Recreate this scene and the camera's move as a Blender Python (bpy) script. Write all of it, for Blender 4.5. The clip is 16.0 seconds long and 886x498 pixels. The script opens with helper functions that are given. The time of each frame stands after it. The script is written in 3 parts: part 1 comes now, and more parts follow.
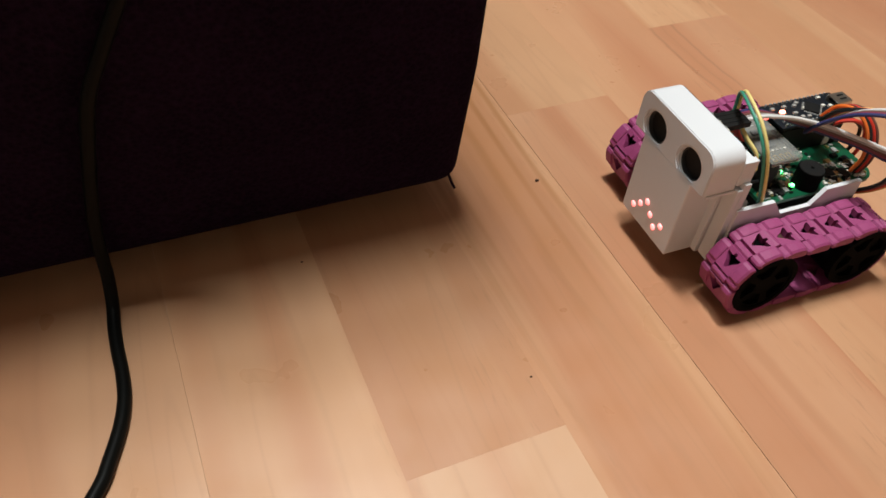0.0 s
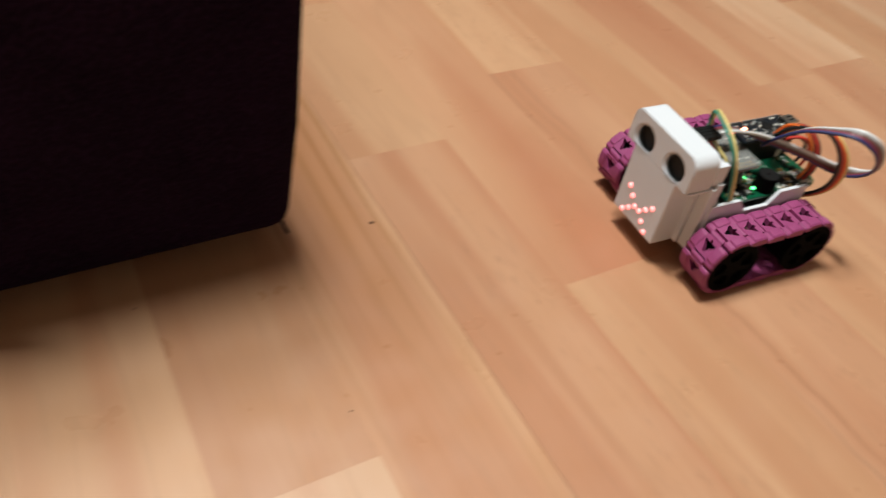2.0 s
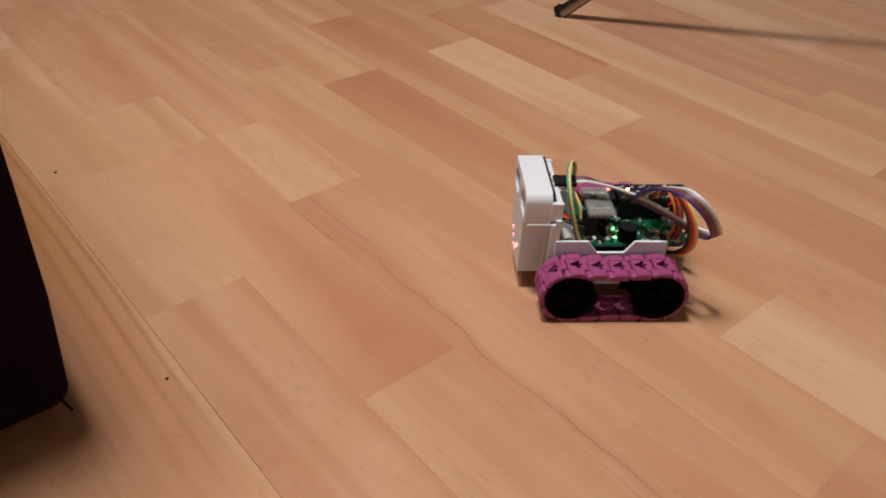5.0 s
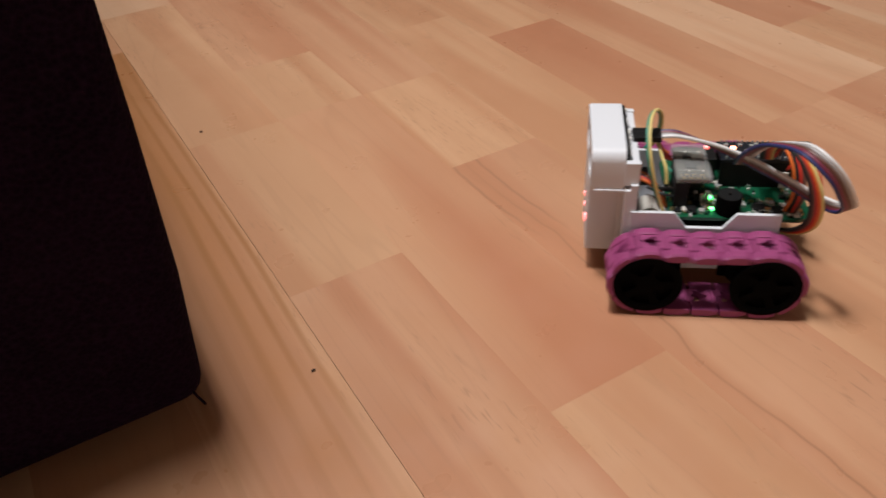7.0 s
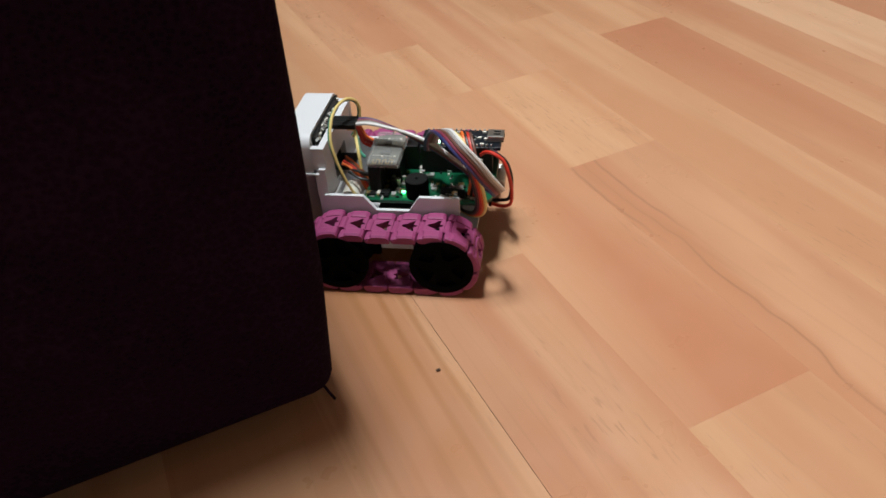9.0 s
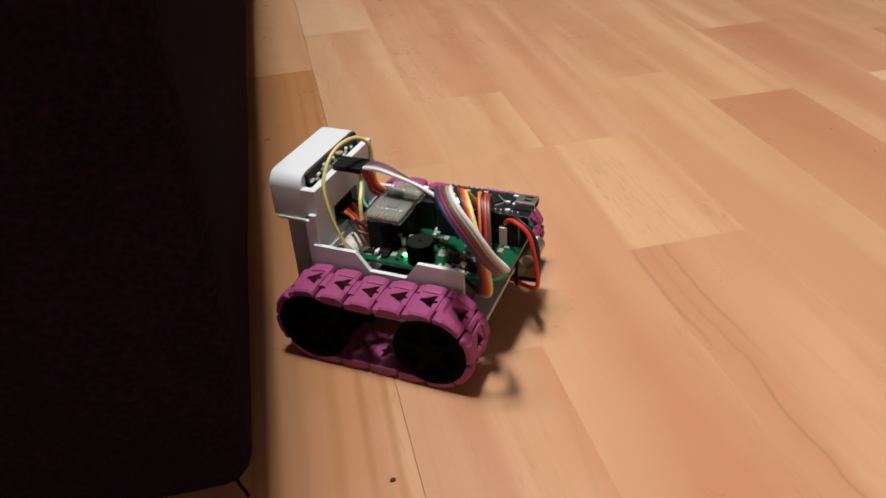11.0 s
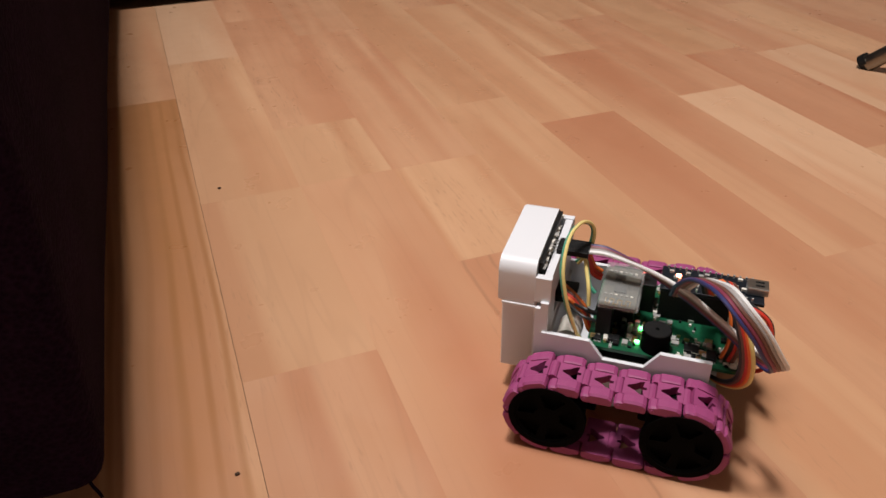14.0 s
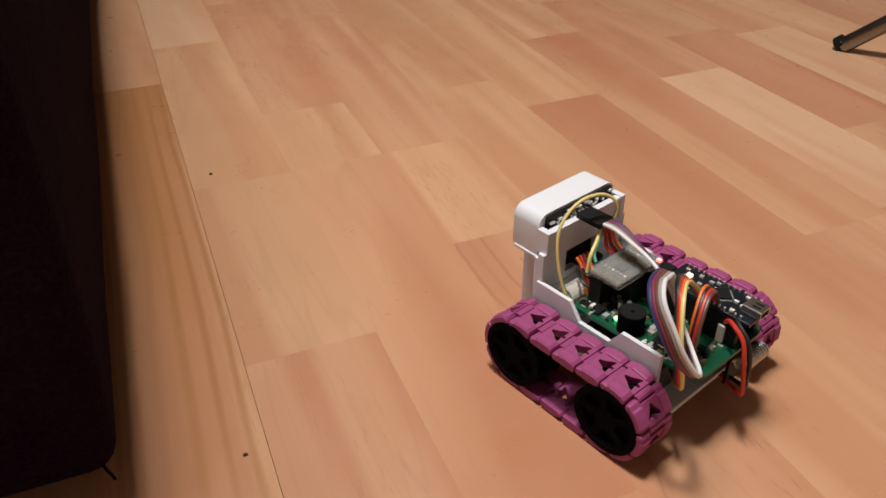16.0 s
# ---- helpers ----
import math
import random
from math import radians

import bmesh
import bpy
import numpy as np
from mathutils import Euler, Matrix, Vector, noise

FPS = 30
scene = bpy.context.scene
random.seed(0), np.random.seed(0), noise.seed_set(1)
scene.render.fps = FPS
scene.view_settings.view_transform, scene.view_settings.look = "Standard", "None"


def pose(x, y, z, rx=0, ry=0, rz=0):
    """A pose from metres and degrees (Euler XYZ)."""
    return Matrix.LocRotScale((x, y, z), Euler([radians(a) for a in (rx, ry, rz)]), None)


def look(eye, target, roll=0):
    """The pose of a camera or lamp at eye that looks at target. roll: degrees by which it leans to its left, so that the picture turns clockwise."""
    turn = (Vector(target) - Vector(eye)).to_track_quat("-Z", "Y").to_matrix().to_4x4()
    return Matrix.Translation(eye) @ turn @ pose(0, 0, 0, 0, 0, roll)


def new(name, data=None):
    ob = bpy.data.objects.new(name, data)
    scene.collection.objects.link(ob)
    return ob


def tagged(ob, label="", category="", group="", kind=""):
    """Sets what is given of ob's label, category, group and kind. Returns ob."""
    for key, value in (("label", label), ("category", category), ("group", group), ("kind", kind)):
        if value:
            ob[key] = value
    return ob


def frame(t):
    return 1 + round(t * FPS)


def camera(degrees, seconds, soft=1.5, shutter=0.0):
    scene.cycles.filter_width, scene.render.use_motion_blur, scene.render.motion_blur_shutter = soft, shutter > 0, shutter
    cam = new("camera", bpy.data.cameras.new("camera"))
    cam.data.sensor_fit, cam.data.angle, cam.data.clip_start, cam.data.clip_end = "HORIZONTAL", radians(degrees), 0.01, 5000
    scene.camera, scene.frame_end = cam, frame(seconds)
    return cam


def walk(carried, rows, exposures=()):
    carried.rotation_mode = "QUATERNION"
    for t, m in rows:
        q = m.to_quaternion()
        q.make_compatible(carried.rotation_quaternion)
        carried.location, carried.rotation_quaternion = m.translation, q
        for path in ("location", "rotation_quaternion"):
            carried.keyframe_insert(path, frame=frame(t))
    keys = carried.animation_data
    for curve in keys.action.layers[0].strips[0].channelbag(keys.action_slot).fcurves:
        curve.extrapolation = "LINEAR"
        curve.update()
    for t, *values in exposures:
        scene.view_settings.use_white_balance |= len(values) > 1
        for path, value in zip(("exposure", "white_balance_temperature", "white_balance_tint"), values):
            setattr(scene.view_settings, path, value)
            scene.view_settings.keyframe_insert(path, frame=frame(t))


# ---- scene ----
cam = camera(59.4, 16.0, soft=1.6, shutter=0.5)
PATH = [
    (0, (-0.2587, -0.1760, 0.2662), (0.0573, 0.4405, -0.4550), 5.83),
    (0.5, (-0.2587, -0.1776, 0.2689), (0.0581, 0.4347, -0.4555), 6.05),
    (1, (-0.2564, -0.1798, 0.2713), (0.0660, 0.4310, -0.4519), 6.28),
    (1.5, (-0.2516, -0.1846, 0.2748), (0.0830, 0.4230, -0.4455), 6.52),
    (2, (-0.2277, -0.2020, 0.2949), (0.1938, 0.3849, -0.3964), 10.51),
    (2.5, (-0.1977, -0.2319, 0.3131), (0.3231, 0.3262, -0.3329), 11.67),
    (3, (-0.1673, -0.2529, 0.3382), (0.3783, 0.3121, -0.2809), 8.83),
    (3.5, (-0.1589, -0.2645, 0.3339), (0.3854, 0.3087, -0.2786), 5.70),
    (4, (-0.1568, -0.2631, 0.3321), (0.3856, 0.3184, -0.2742), 3.82),
    (4.5, (-0.1578, -0.2528, 0.3295), (0.3781, 0.3409, -0.2708), 2.90),
    (4.7, (-0.1593, -0.2516, 0.3300), (0.3748, 0.3442, -0.2698), 2.82),
    (4.8, (-0.1601, -0.2522, 0.3305), (0.3713, 0.3456, -0.2696), 2.72),
    (5, (-0.1617, -0.2483, 0.3237), (0.3673, 0.3568, -0.2713), 2.24),
    (7.3, (-0.1395, -0.1678, 0.2661), (0.2215, 0.5340, -0.3481), -4.03),
    (7.5, (-0.1437, -0.1638, 0.2692), (0.2129, 0.5419, -0.3430), -3.87),
    (8, (-0.1550, -0.1561, 0.2739), (0.1786, 0.5646, -0.3338), -4.22),
    (8.5, (-0.1616, -0.1532, 0.2682), (0.1590, 0.5663, -0.3478), -4.21),
    (9, (-0.1664, -0.1519, 0.2655), (0.1390, 0.5755, -0.3490), -4.77),
    (11.5, (-0.0758, -0.1101, 0.2259), (0.0715, 0.7150, -0.3195), -3.37),
    (12, (-0.0721, -0.1194, 0.2331), (0.0888, 0.7032, -0.3122), -3.28),
    (12.5, (-0.0677, -0.1318, 0.2389), (0.1457, 0.6730, -0.3150), -1.55),
    (13, (-0.0701, -0.1457, 0.2493), (0.1875, 0.6492, -0.3001), -0.92),
    (13.5, (-0.0687, -0.1580, 0.2519), (0.2122, 0.6309, -0.2946), -0.84),
    (14, (-0.0704, -0.1593, 0.2553), (0.2184, 0.6297, -0.2871), -1.01),
    (14.5, (-0.0789, -0.1635, 0.2559), (0.2240, 0.6169, -0.2910), -0.64),
    (15, (-0.0808, -0.1664, 0.2583), (0.2280, 0.6051, -0.2980), -0.42),
    (15.2, (-0.0811, -0.1639, 0.2643), (0.2249, 0.6005, -0.3031), -0.20),
    (15.5, (-0.0811, -0.1621, 0.2602), (0.2267, 0.6046, -0.3032), -0.50),
    (16, (-0.0822, -0.1619, 0.2618), (0.2295, 0.6030, -0.3019), -0.54),
]
EXPOSURES = [(0, 0.30, 6240, 1), (1.5, 0.34, 6140, -1), (2.2, 0.33, 6120, -1), (3.2, -0.02, 6330, 8), (5.2, 0.0, 6330, 8), (7.3, 0.12, 6170, 8), (9.0, 0.38, 5980, 1), (11.3, 0.44, 6320, 2), (13.0, 0.34, 6400, 6), (14.0, 0.19, 6480, 10), (16, 0.17, 6470, 8)]
walk(cam, [(t, look(eye, target, roll)) for t, eye, target, roll in PATH], EXPOSURES)

# ---- light: three warm lamps under the ceiling and the light that the room gives back ----
world = bpy.data.worlds.new("world")
scene.world = world
world.use_nodes = True
world.node_tree.nodes["Background"].inputs[0].default_value = (1.0, 0.85, 0.7, 1)
world.node_tree.nodes["Background"].inputs[1].default_value = 0.02


def ceiling_lamp(x, y, size, watts):
    data = bpy.data.lights.new("ceiling_lamp_light", "AREA")
    data.shape, data.size, data.energy, data.color = "DISK", size, watts, (1.0, 0.96, 0.945)
    new("ceiling_lamp_light", data).matrix_world = look((x, y, 1.80), (x * 0.6 + 0.06, y * 0.7, 0))


ceiling_lamp(-0.125, 0.150, 0.17, 18.5)
ceiling_lamp(-0.420, 0.360, 0.40, 9.0)
ceiling_lamp(-0.130, 0.327, 0.18, 9.0)


# ---- materials ----
def material(name, color, rough=0.5, metal=0.0, spec=0.5):
    m = bpy.data.materials.new(name)
    m.use_nodes = True
    b = m.node_tree.nodes["Principled BSDF"]
    b.inputs["Base Color"].default_value = (*color, 1)
    b.inputs["Roughness"].default_value = rough
    b.inputs["Metallic"].default_value = metal
    b.inputs["Specular IOR Level"].default_value = spec
    return m, m.node_tree.nodes, m.node_tree.links, b


def grainy(name, color, rough=0.5, metal=0.0, scale=800.0, amount=0.25, bump=0.15, distance=0.0002, spec=0.5, coarse=60.0):
    """A surface with fine grain, broader patches and a little relief."""
    m, n, l, b = material(name, color, rough, metal, spec)
    co = n.new("ShaderNodeTexCoord")
    fine, broad = n.new("ShaderNodeTexNoise"), n.new("ShaderNodeTexNoise")
    fine.inputs["Scale"].default_value, broad.inputs["Scale"].default_value = scale, coarse
    fine.inputs["Detail"].default_value = 4
    for t in (fine, broad):
        l.new(co.outputs["Object"], t.inputs["Vector"])
    add = n.new("ShaderNodeMath")
    add.operation = "ADD"
    l.new(fine.outputs["Fac"], add.inputs[0])
    l.new(broad.outputs["Fac"], add.inputs[1])
    ramp = n.new("ShaderNodeMapRange")
    ramp.inputs["From Min"].default_value, ramp.inputs["From Max"].default_value = 0.6, 1.4
    ramp.inputs["To Min"].default_value, ramp.inputs["To Max"].default_value = 1 - amount, 1 + amount * 0.6
    l.new(add.outputs[0], ramp.inputs["Value"])
    mix = n.new("ShaderNodeVectorMath")
    mix.operation = "SCALE"
    mix.inputs[0].default_value = color
    l.new(ramp.outputs[0], mix.inputs["Scale"])
    l.new(mix.outputs[0], b.inputs["Base Color"])
    bp = n.new("ShaderNodeBump")
    bp.inputs["Strength"].default_value, bp.inputs["Distance"].default_value = bump, distance
    l.new(fine.outputs["Fac"], bp.inputs["Height"])
    l.new(bp.outputs[0], b.inputs["Normal"])
    return m


def printed(name, color, rough=0.45):
    """Printed plastic: fine horizontal layer lines."""
    m, n, l, b = material(name, color, rough)
    co, wave, bp = n.new("ShaderNodeTexCoord"), n.new("ShaderNodeTexWave"), n.new("ShaderNodeBump")
    wave.bands_direction = "Z"
    wave.inputs["Scale"].default_value, wave.inputs["Distortion"].default_value = 900, 0.3
    l.new(co.outputs["Object"], wave.inputs["Vector"])
    bp.inputs["Strength"].default_value, bp.inputs["Distance"].default_value = 0.12, 0.00012
    l.new(wave.outputs["Fac"], bp.inputs["Height"])
    l.new(bp.outputs[0], b.inputs["Normal"])
    return m


def glow(name, color, strength):
    m, n, l, b = material(name, (0.8, 0.8, 0.8), 0.4)
    b.inputs["Emission Color"].default_value = (*color, 1)
    b.inputs["Emission Strength"].default_value = strength
    return m


def wood(name, light, dark, per_island=False, dark_vein=None, heart=0, core=(0.42, 0.180, 0.094), grain=0.15):
    """Lacquered beech: streaks along y, short flecks, a few wavy veins; tone varies from stave to stave."""
    m, n, l, b = material(name, light, 0.32)
    geo, info = n.new("ShaderNodeNewGeometry"), n.new("ShaderNodeObjectInfo")
    rnd = geo.outputs["Random Per Island"] if per_island else info.outputs["Random"]
    shift = n.new("ShaderNodeVectorMath")
    shift.operation = "MULTIPLY_ADD"
    comb = n.new("ShaderNodeCombineXYZ")
    for k in range(3):
        l.new(rnd, comb.inputs[k])
    shift.inputs[1].default_value = (3.0, 9.0, 5.0)
    l.new(comb.outputs[0], shift.inputs[0])
    l.new(geo.outputs["Position"], shift.inputs[2])

    def noise_at(sx, sy, detail, dist=0.0):
        mp, t = n.new("ShaderNodeMapping"), n.new("ShaderNodeTexNoise")
        mp.inputs["Scale"].default_value = (sx, sy, 1)
        l.new(shift.outputs[0], mp.inputs["Vector"])
        l.new(mp.outputs[0], t.inputs["Vector"])
        t.inputs["Scale"].default_value, t.inputs["Detail"].default_value, t.inputs["Distortion"].default_value = 1.0, detail, dist
        return t.outputs["Fac"]

    def ramp(fac, lo, hi, a, z):
        r = n.new("ShaderNodeMapRange")
        for key, v in (("From Min", lo), ("From Max", hi), ("To Min", a), ("To Max", z)):
            r.inputs[key].default_value = v
        l.new(fac, r.inputs["Value"])
        return r.outputs[0]

    def mixed(fac, a, c):
        mx = n.new("ShaderNodeMix")
        mx.data_type = "RGBA"
        l.new(fac, mx.inputs[0])
        for s, v in ((6, a), (7, c)):
            if isinstance(v, tuple):
                mx.inputs[s].default_value = (*v, 1)
            else:
                l.new(v, mx.inputs[s])
        return mx.outputs[2]

    cloud = ramp(noise_at(15, 3.0, 2, 0.8), 0.36, 0.66, 0, 1)
    streak = ramp(noise_at(170, 5, 3), 0.42, 0.75, 0, 0.24)
    def product(a, c):
        mul = n.new("ShaderNodeMath")
        mul.operation = "MULTIPLY"
        for k, v in enumerate((a, c)):
            if isinstance(v, float):
                mul.inputs[k].default_value = v
            else:
                l.new(v, mul.inputs[k])
        return mul.outputs[0]

    # short dark pores in patches, and growth lines that run along the stave in loops
    fleck = product(ramp(noise_at(620, 75, 1), 0.62, 0.72, 0, 0.46), ramp(noise_at(13, 4, 1), 0.54, 0.66, 0.0, 1))
    wavy_rings = n.new("ShaderNodeMath")
    wavy_rings.operation = "SINE"
    l.new(product(noise_at(26, 1.5, 1.6, 0.35), 60.0), wavy_rings.inputs[0])
    rings = product(ramp(wavy_rings.outputs[0], 0.1, 1.0, 0, grain), ramp(noise_at(11, 1.8, 1), 0.45, 0.66, 0.05 if grain < 0.5 else 0.55, 1))
    vein = ramp(noise_at(34, 2.2, 1, 1.2), 0.49, 0.505, 0, 1)
    vein2 = ramp(noise_at(34, 2.2, 1, 1.2), 0.505, 0.53, 1, 0)
    both = n.new("ShaderNodeMath")
    both.operation = "MULTIPLY"
    l.new(vein, both.inputs[0])
    l.new(vein2, both.inputs[1])
    soft = n.new("ShaderNodeMath")
    soft.operation = "MULTIPLY"
    soft.inputs[1].default_value = 0.13
    l.new(both.outputs[0], soft.inputs[0])
    deep = tuple(v * 0.62 for v in dark)
    col = mixed(cloud, light, dark)
    band = ramp(noise_at(22, 1.6, 2, 0.6), 0.45, 0.60, 0, 0.85)
    col = mixed(band, col, tuple(v * w for v, w in zip(dark, (0.95, 0.86, 0.83))))
    col = mixed(streak, col, dark)
    col = mixed(rings, col, tuple(v * w for v, w in zip(dark, (0.88, 0.76, 0.68) if grain < 0.5 else (0.74, 0.60, 0.45))))
    col = mixed(soft.outputs[0], col, deep)
    col = mixed(fleck, col, deep)
    if dark_vein:
        # one wavy dark growth line along the stave
        sep, nz = n.new("ShaderNodeSeparateXYZ"), n.new("ShaderNodeTexNoise")
        l.new(geo.outputs["Position"], sep.inputs[0])
        nz.noise_dimensions = "1D"
        nz.inputs["Scale"].default_value, nz.inputs["Detail"].default_value = 15, 2
        l.new(sep.outputs["Y"], nz.inputs["W"])
        off = ramp(nz.outputs["Fac"], 0, 1, dark_vein - 0.009, dark_vein + 0.009)
        gap = n.new("ShaderNodeMath")
        gap.operation = "SUBTRACT"
        l.new(sep.outputs["X"], gap.inputs[0])
        l.new(off, gap.inputs[1])
        size = n.new("ShaderNodeMath")
        size.operation = "ABSOLUTE"
        l.new(gap.outputs[0], size.inputs[0])
        col = mixed(ramp(size.outputs[0], 0.0002, 0.0075, 0.75, 0.0), col, tuple(v * w for v, w in zip(dark, (0.92, 0.84, 0.80))))
        col = mixed(product(ramp(size.outputs[0], 0.0001, 0.0012, 0.6, 0.0), ramp(noise_at(10, 9, 1), 0.35, 0.6, 0.3, 1)), col, deep)
        beside = n.new("ShaderNodeMath")
        beside.operation = "SUBTRACT"
        beside.inputs[1].default_value = 0.0085
        l.new(size.outputs[0], beside.inputs[0])
        apart = n.new("ShaderNodeMath")
        apart.operation = "ABSOLUTE"
        l.new(beside.outputs[0], apart.inputs[0])
        col = mixed(product(ramp(apart.outputs[0], 0.0002, 0.0016, 0.5, 0.0), ramp(noise_at(8, 5, 1), 0.45, 0.6, 0.0, 1)), col, deep)
    if heart:
        # rosy heartwood that starts at one end of the stave and tapers out along it
        gen, gs = n.new("ShaderNodeTexCoord"), n.new("ShaderNodeSeparateXYZ")
        l.new(gen.outputs["Generated"], gs.inputs[0])
        side = n.new("ShaderNodeMath")
        side.operation = "SUBTRACT"
        side.inputs[1].default_value = 0.62
        l.new(gs.outputs["X"], side.inputs[0])
        wide = n.new("ShaderNodeMath")
        wide.operation = "ABSOLUTE"
        l.new(side.outputs[0], wide.inputs[0])
        along = ramp(gs.outputs["Y"], 0, 1, *((0.0, 1.0) if heart > 0 else (1.0, 0.0)))
        total = n.new("ShaderNodeMath")
        total.operation = "MULTIPLY_ADD"
        total.inputs[1].default_value = 0.9
        l.new(wide.outputs[0], total.inputs[0])
        l.new(along, total.inputs[2])
        wavy = n.new("ShaderNodeMath")
        wavy.operation = "MULTIPLY_ADD"
        wavy.inputs[1].default_value = 0.5
        l.new(noise_at(30, 3, 2, 0.5), wavy.inputs[0])
        l.new(total.outputs[0], wavy.inputs[2])
        col = mixed(ramp(wavy.outputs[0], 0.52, 1.15, 0.95, 0.0), col, core)
    if grain > 0.4:
        # many dark growth lines side by side along the stave
        place = n.new("ShaderNodeSeparateXYZ")
        l.new(geo.outputs["Position"], place.inputs[0])
        sway = n.new("ShaderNodeMath")
        sway.operation = "MULTIPLY_ADD"
        sway.inputs[1].default_value = 600
        l.new(place.outputs["X"], sway.inputs[0])
        l.new(product(noise_at(9, 2.2, 2, 0.3), 16.0), sway.inputs[2])
        line = n.new("ShaderNodeMath")
        line.operation = "SINE"
        l.new(sway.outputs[0], line.inputs[0])
        lines = product(ramp(line.outputs[0], 0.1, 1.0, 0, 1.0), ramp(noise_at(25, 1.6, 2), 0.34, 0.58, 0.15, 1))
        col = mixed(product(lines, ramp(place.outputs["Y"], -0.02, 0.22, 0.15, 1.0)), col, (0.33, 0.145, 0.055))
    tone = n.new("ShaderNodeHueSaturation")
    l.new(ramp(rnd, 0, 1, 0.97, 1.03), tone.inputs["Value"])
    l.new(col, tone.inputs["Color"])
    l.new(tone.outputs[0], b.inputs["Base Color"])
    l.new(ramp(noise_at(40, 40, 3), 0.3, 0.7, 0.27, 0.42), b.inputs["Roughness"])
    bp = n.new("ShaderNodeBump")
    bp.inputs["Strength"].default_value, bp.inputs["Distance"].default_value = 0.12, 0.0003
    l.new(streak, bp.inputs["Height"])
    l.new(bp.outputs[0], b.inputs["Normal"])
    return m


def fabric(name, color):
    m, n, l, b = material(name, color, 0.95, 0, 0.03)
    co, vo, no = n.new("ShaderNodeTexCoord"), n.new("ShaderNodeTexVoronoi"), n.new("ShaderNodeTexNoise")
    vo.inputs["Scale"].default_value, no.inputs["Scale"].default_value = 520, 25
    for t in (vo, no):
        l.new(co.outputs["Object"], t.inputs["Vector"])
    add = n.new("ShaderNodeMath")
    l.new(vo.outputs["Distance"], add.inputs[0])
    l.new(no.outputs["Fac"], add.inputs[1])
    sc = n.new("ShaderNodeVectorMath")
    sc.operation = "SCALE"
    sc.inputs[0].default_value = color
    l.new(add.outputs[0], sc.inputs["Scale"])
    l.new(sc.outputs[0], b.inputs["Base Color"])
    bp = n.new("ShaderNodeBump")
    bp.inputs["Strength"].default_value, bp.inputs["Distance"].default_value = 0.6, 0.0008
    l.new(vo.outputs["Distance"], bp.inputs["Height"])
    l.new(bp.outputs[0], b.inputs["Normal"])
    return m


WHITE = printed("white_plastic", (0.67, 0.67, 0.69))
PINK = grainy("magenta_plastic", (0.275, 0.043, 0.142), 0.6, scale=1500, amount=0.12, bump=0.1)
BLACK = grainy("black_plastic", (0.008, 0.008, 0.008), 0.5, scale=900, spec=0.2)
RUBBER = grainy("black_wheel_plastic", (0.003, 0.003, 0.003), 0.75, scale=900, bump=0.2, spec=0.02)
GREEN = grainy("green_board", (0.005, 0.080, 0.034), 0.35, scale=400, amount=0.35)
BLUE = grainy("dark_blue_board", (0.0045, 0.0075, 0.0125), 0.35, scale=500, amount=0.3)
MODULE = grainy("grey_green_board", (0.085, 0.082, 0.066), 0.4, scale=500, amount=0.4)
STEEL = grainy("steel", (0.62, 0.61, 0.58), 0.28, 1.0, scale=300, amount=0.1, bump=0.05)
LEGMETAL = grainy("brushed_leg_metal", (0.26, 0.23, 0.19), 0.32, 1.0, scale=300, amount=0.15, bump=0.05)
SOLDER = grainy("solder", (0.75, 0.74, 0.7), 0.25, 0.6, scale=800, amount=0.1)
BRASS = grainy("gold_pad", (0.75, 0.55, 0.25), 0.35, 1.0, scale=800, amount=0.1)
DARKMESH = grainy("dark_sensor_mesh", (0.007, 0.005, 0.004), 0.7, 0.0, scale=2500, amount=0.5, bump=0.6)
CREAM = grainy("cream_connector", (0.72, 0.68, 0.6), 0.45)
DARKGREY = grainy("dark_housing", (0.03, 0.03, 0.03), 0.6)
SOFA = fabric("dark_aubergine_fabric", (0.0105, 0.0045, 0.0120))
PLASTER = grainy("beige_wall_paint", (0.60, 0.55, 0.49), 0.9, scale=90, amount=0.05, coarse=4, bump=0.1, distance=0.001)
UNDER = grainy("dark_joint", (0.05, 0.028, 0.014), 0.9, scale=200)
CABLE = grainy("black_cable_sheath", (0.004, 0.004, 0.0035), 0.45, scale=400, amount=0.2, bump=0.05, spec=0.07)
CRUMB = grainy("dark_crumb", (0.06, 0.03, 0.015), 0.9)
LED_RED = glow("red_matrix_light", (1.0, 0.12, 0.12), 2.4)
LED_GREEN = glow("green_board_light", (0.1, 1.0, 0.2), 3.8)
LED_PALE = glow("pale_green_light", (0.55, 1.0, 0.6), 3.0)
LED_ORANGE = glow("orange_board_light", (1.0, 0.26, 0.13), 9.0)
# red reflection on the clear sleeve, made as a glowing spot
SLEEVE_GLOW = glow("red_glow_on_sleeve", (1.0, 0.10, 0.07), 2.0)
CLEAR, _n, _l, _b = material("clear_shrink_tube", (0.8, 0.8, 0.76), 0.16)
_b.inputs["Alpha"].default_value = 0.18
WIRES = {k: grainy("wire_" + k, c, 0.45, scale=500, amount=0.1, bump=0.05) for k, c in dict(
    white=(0.7, 0.68, 0.66), grey=(0.32, 0.29, 0.28), purple=(0.14, 0.06, 0.17), brown=(0.13, 0.05, 0.035), blue=(0.028, 0.032, 0.12),
    red=(0.55, 0.03, 0.015), orange=(0.75, 0.16, 0.025), yellow=(0.75, 0.60, 0.22), black=(0.012, 0.012, 0.012), green=(0.05, 0.26, 0.17),
    maroon=(0.2, 0.03, 0.06)).items()}


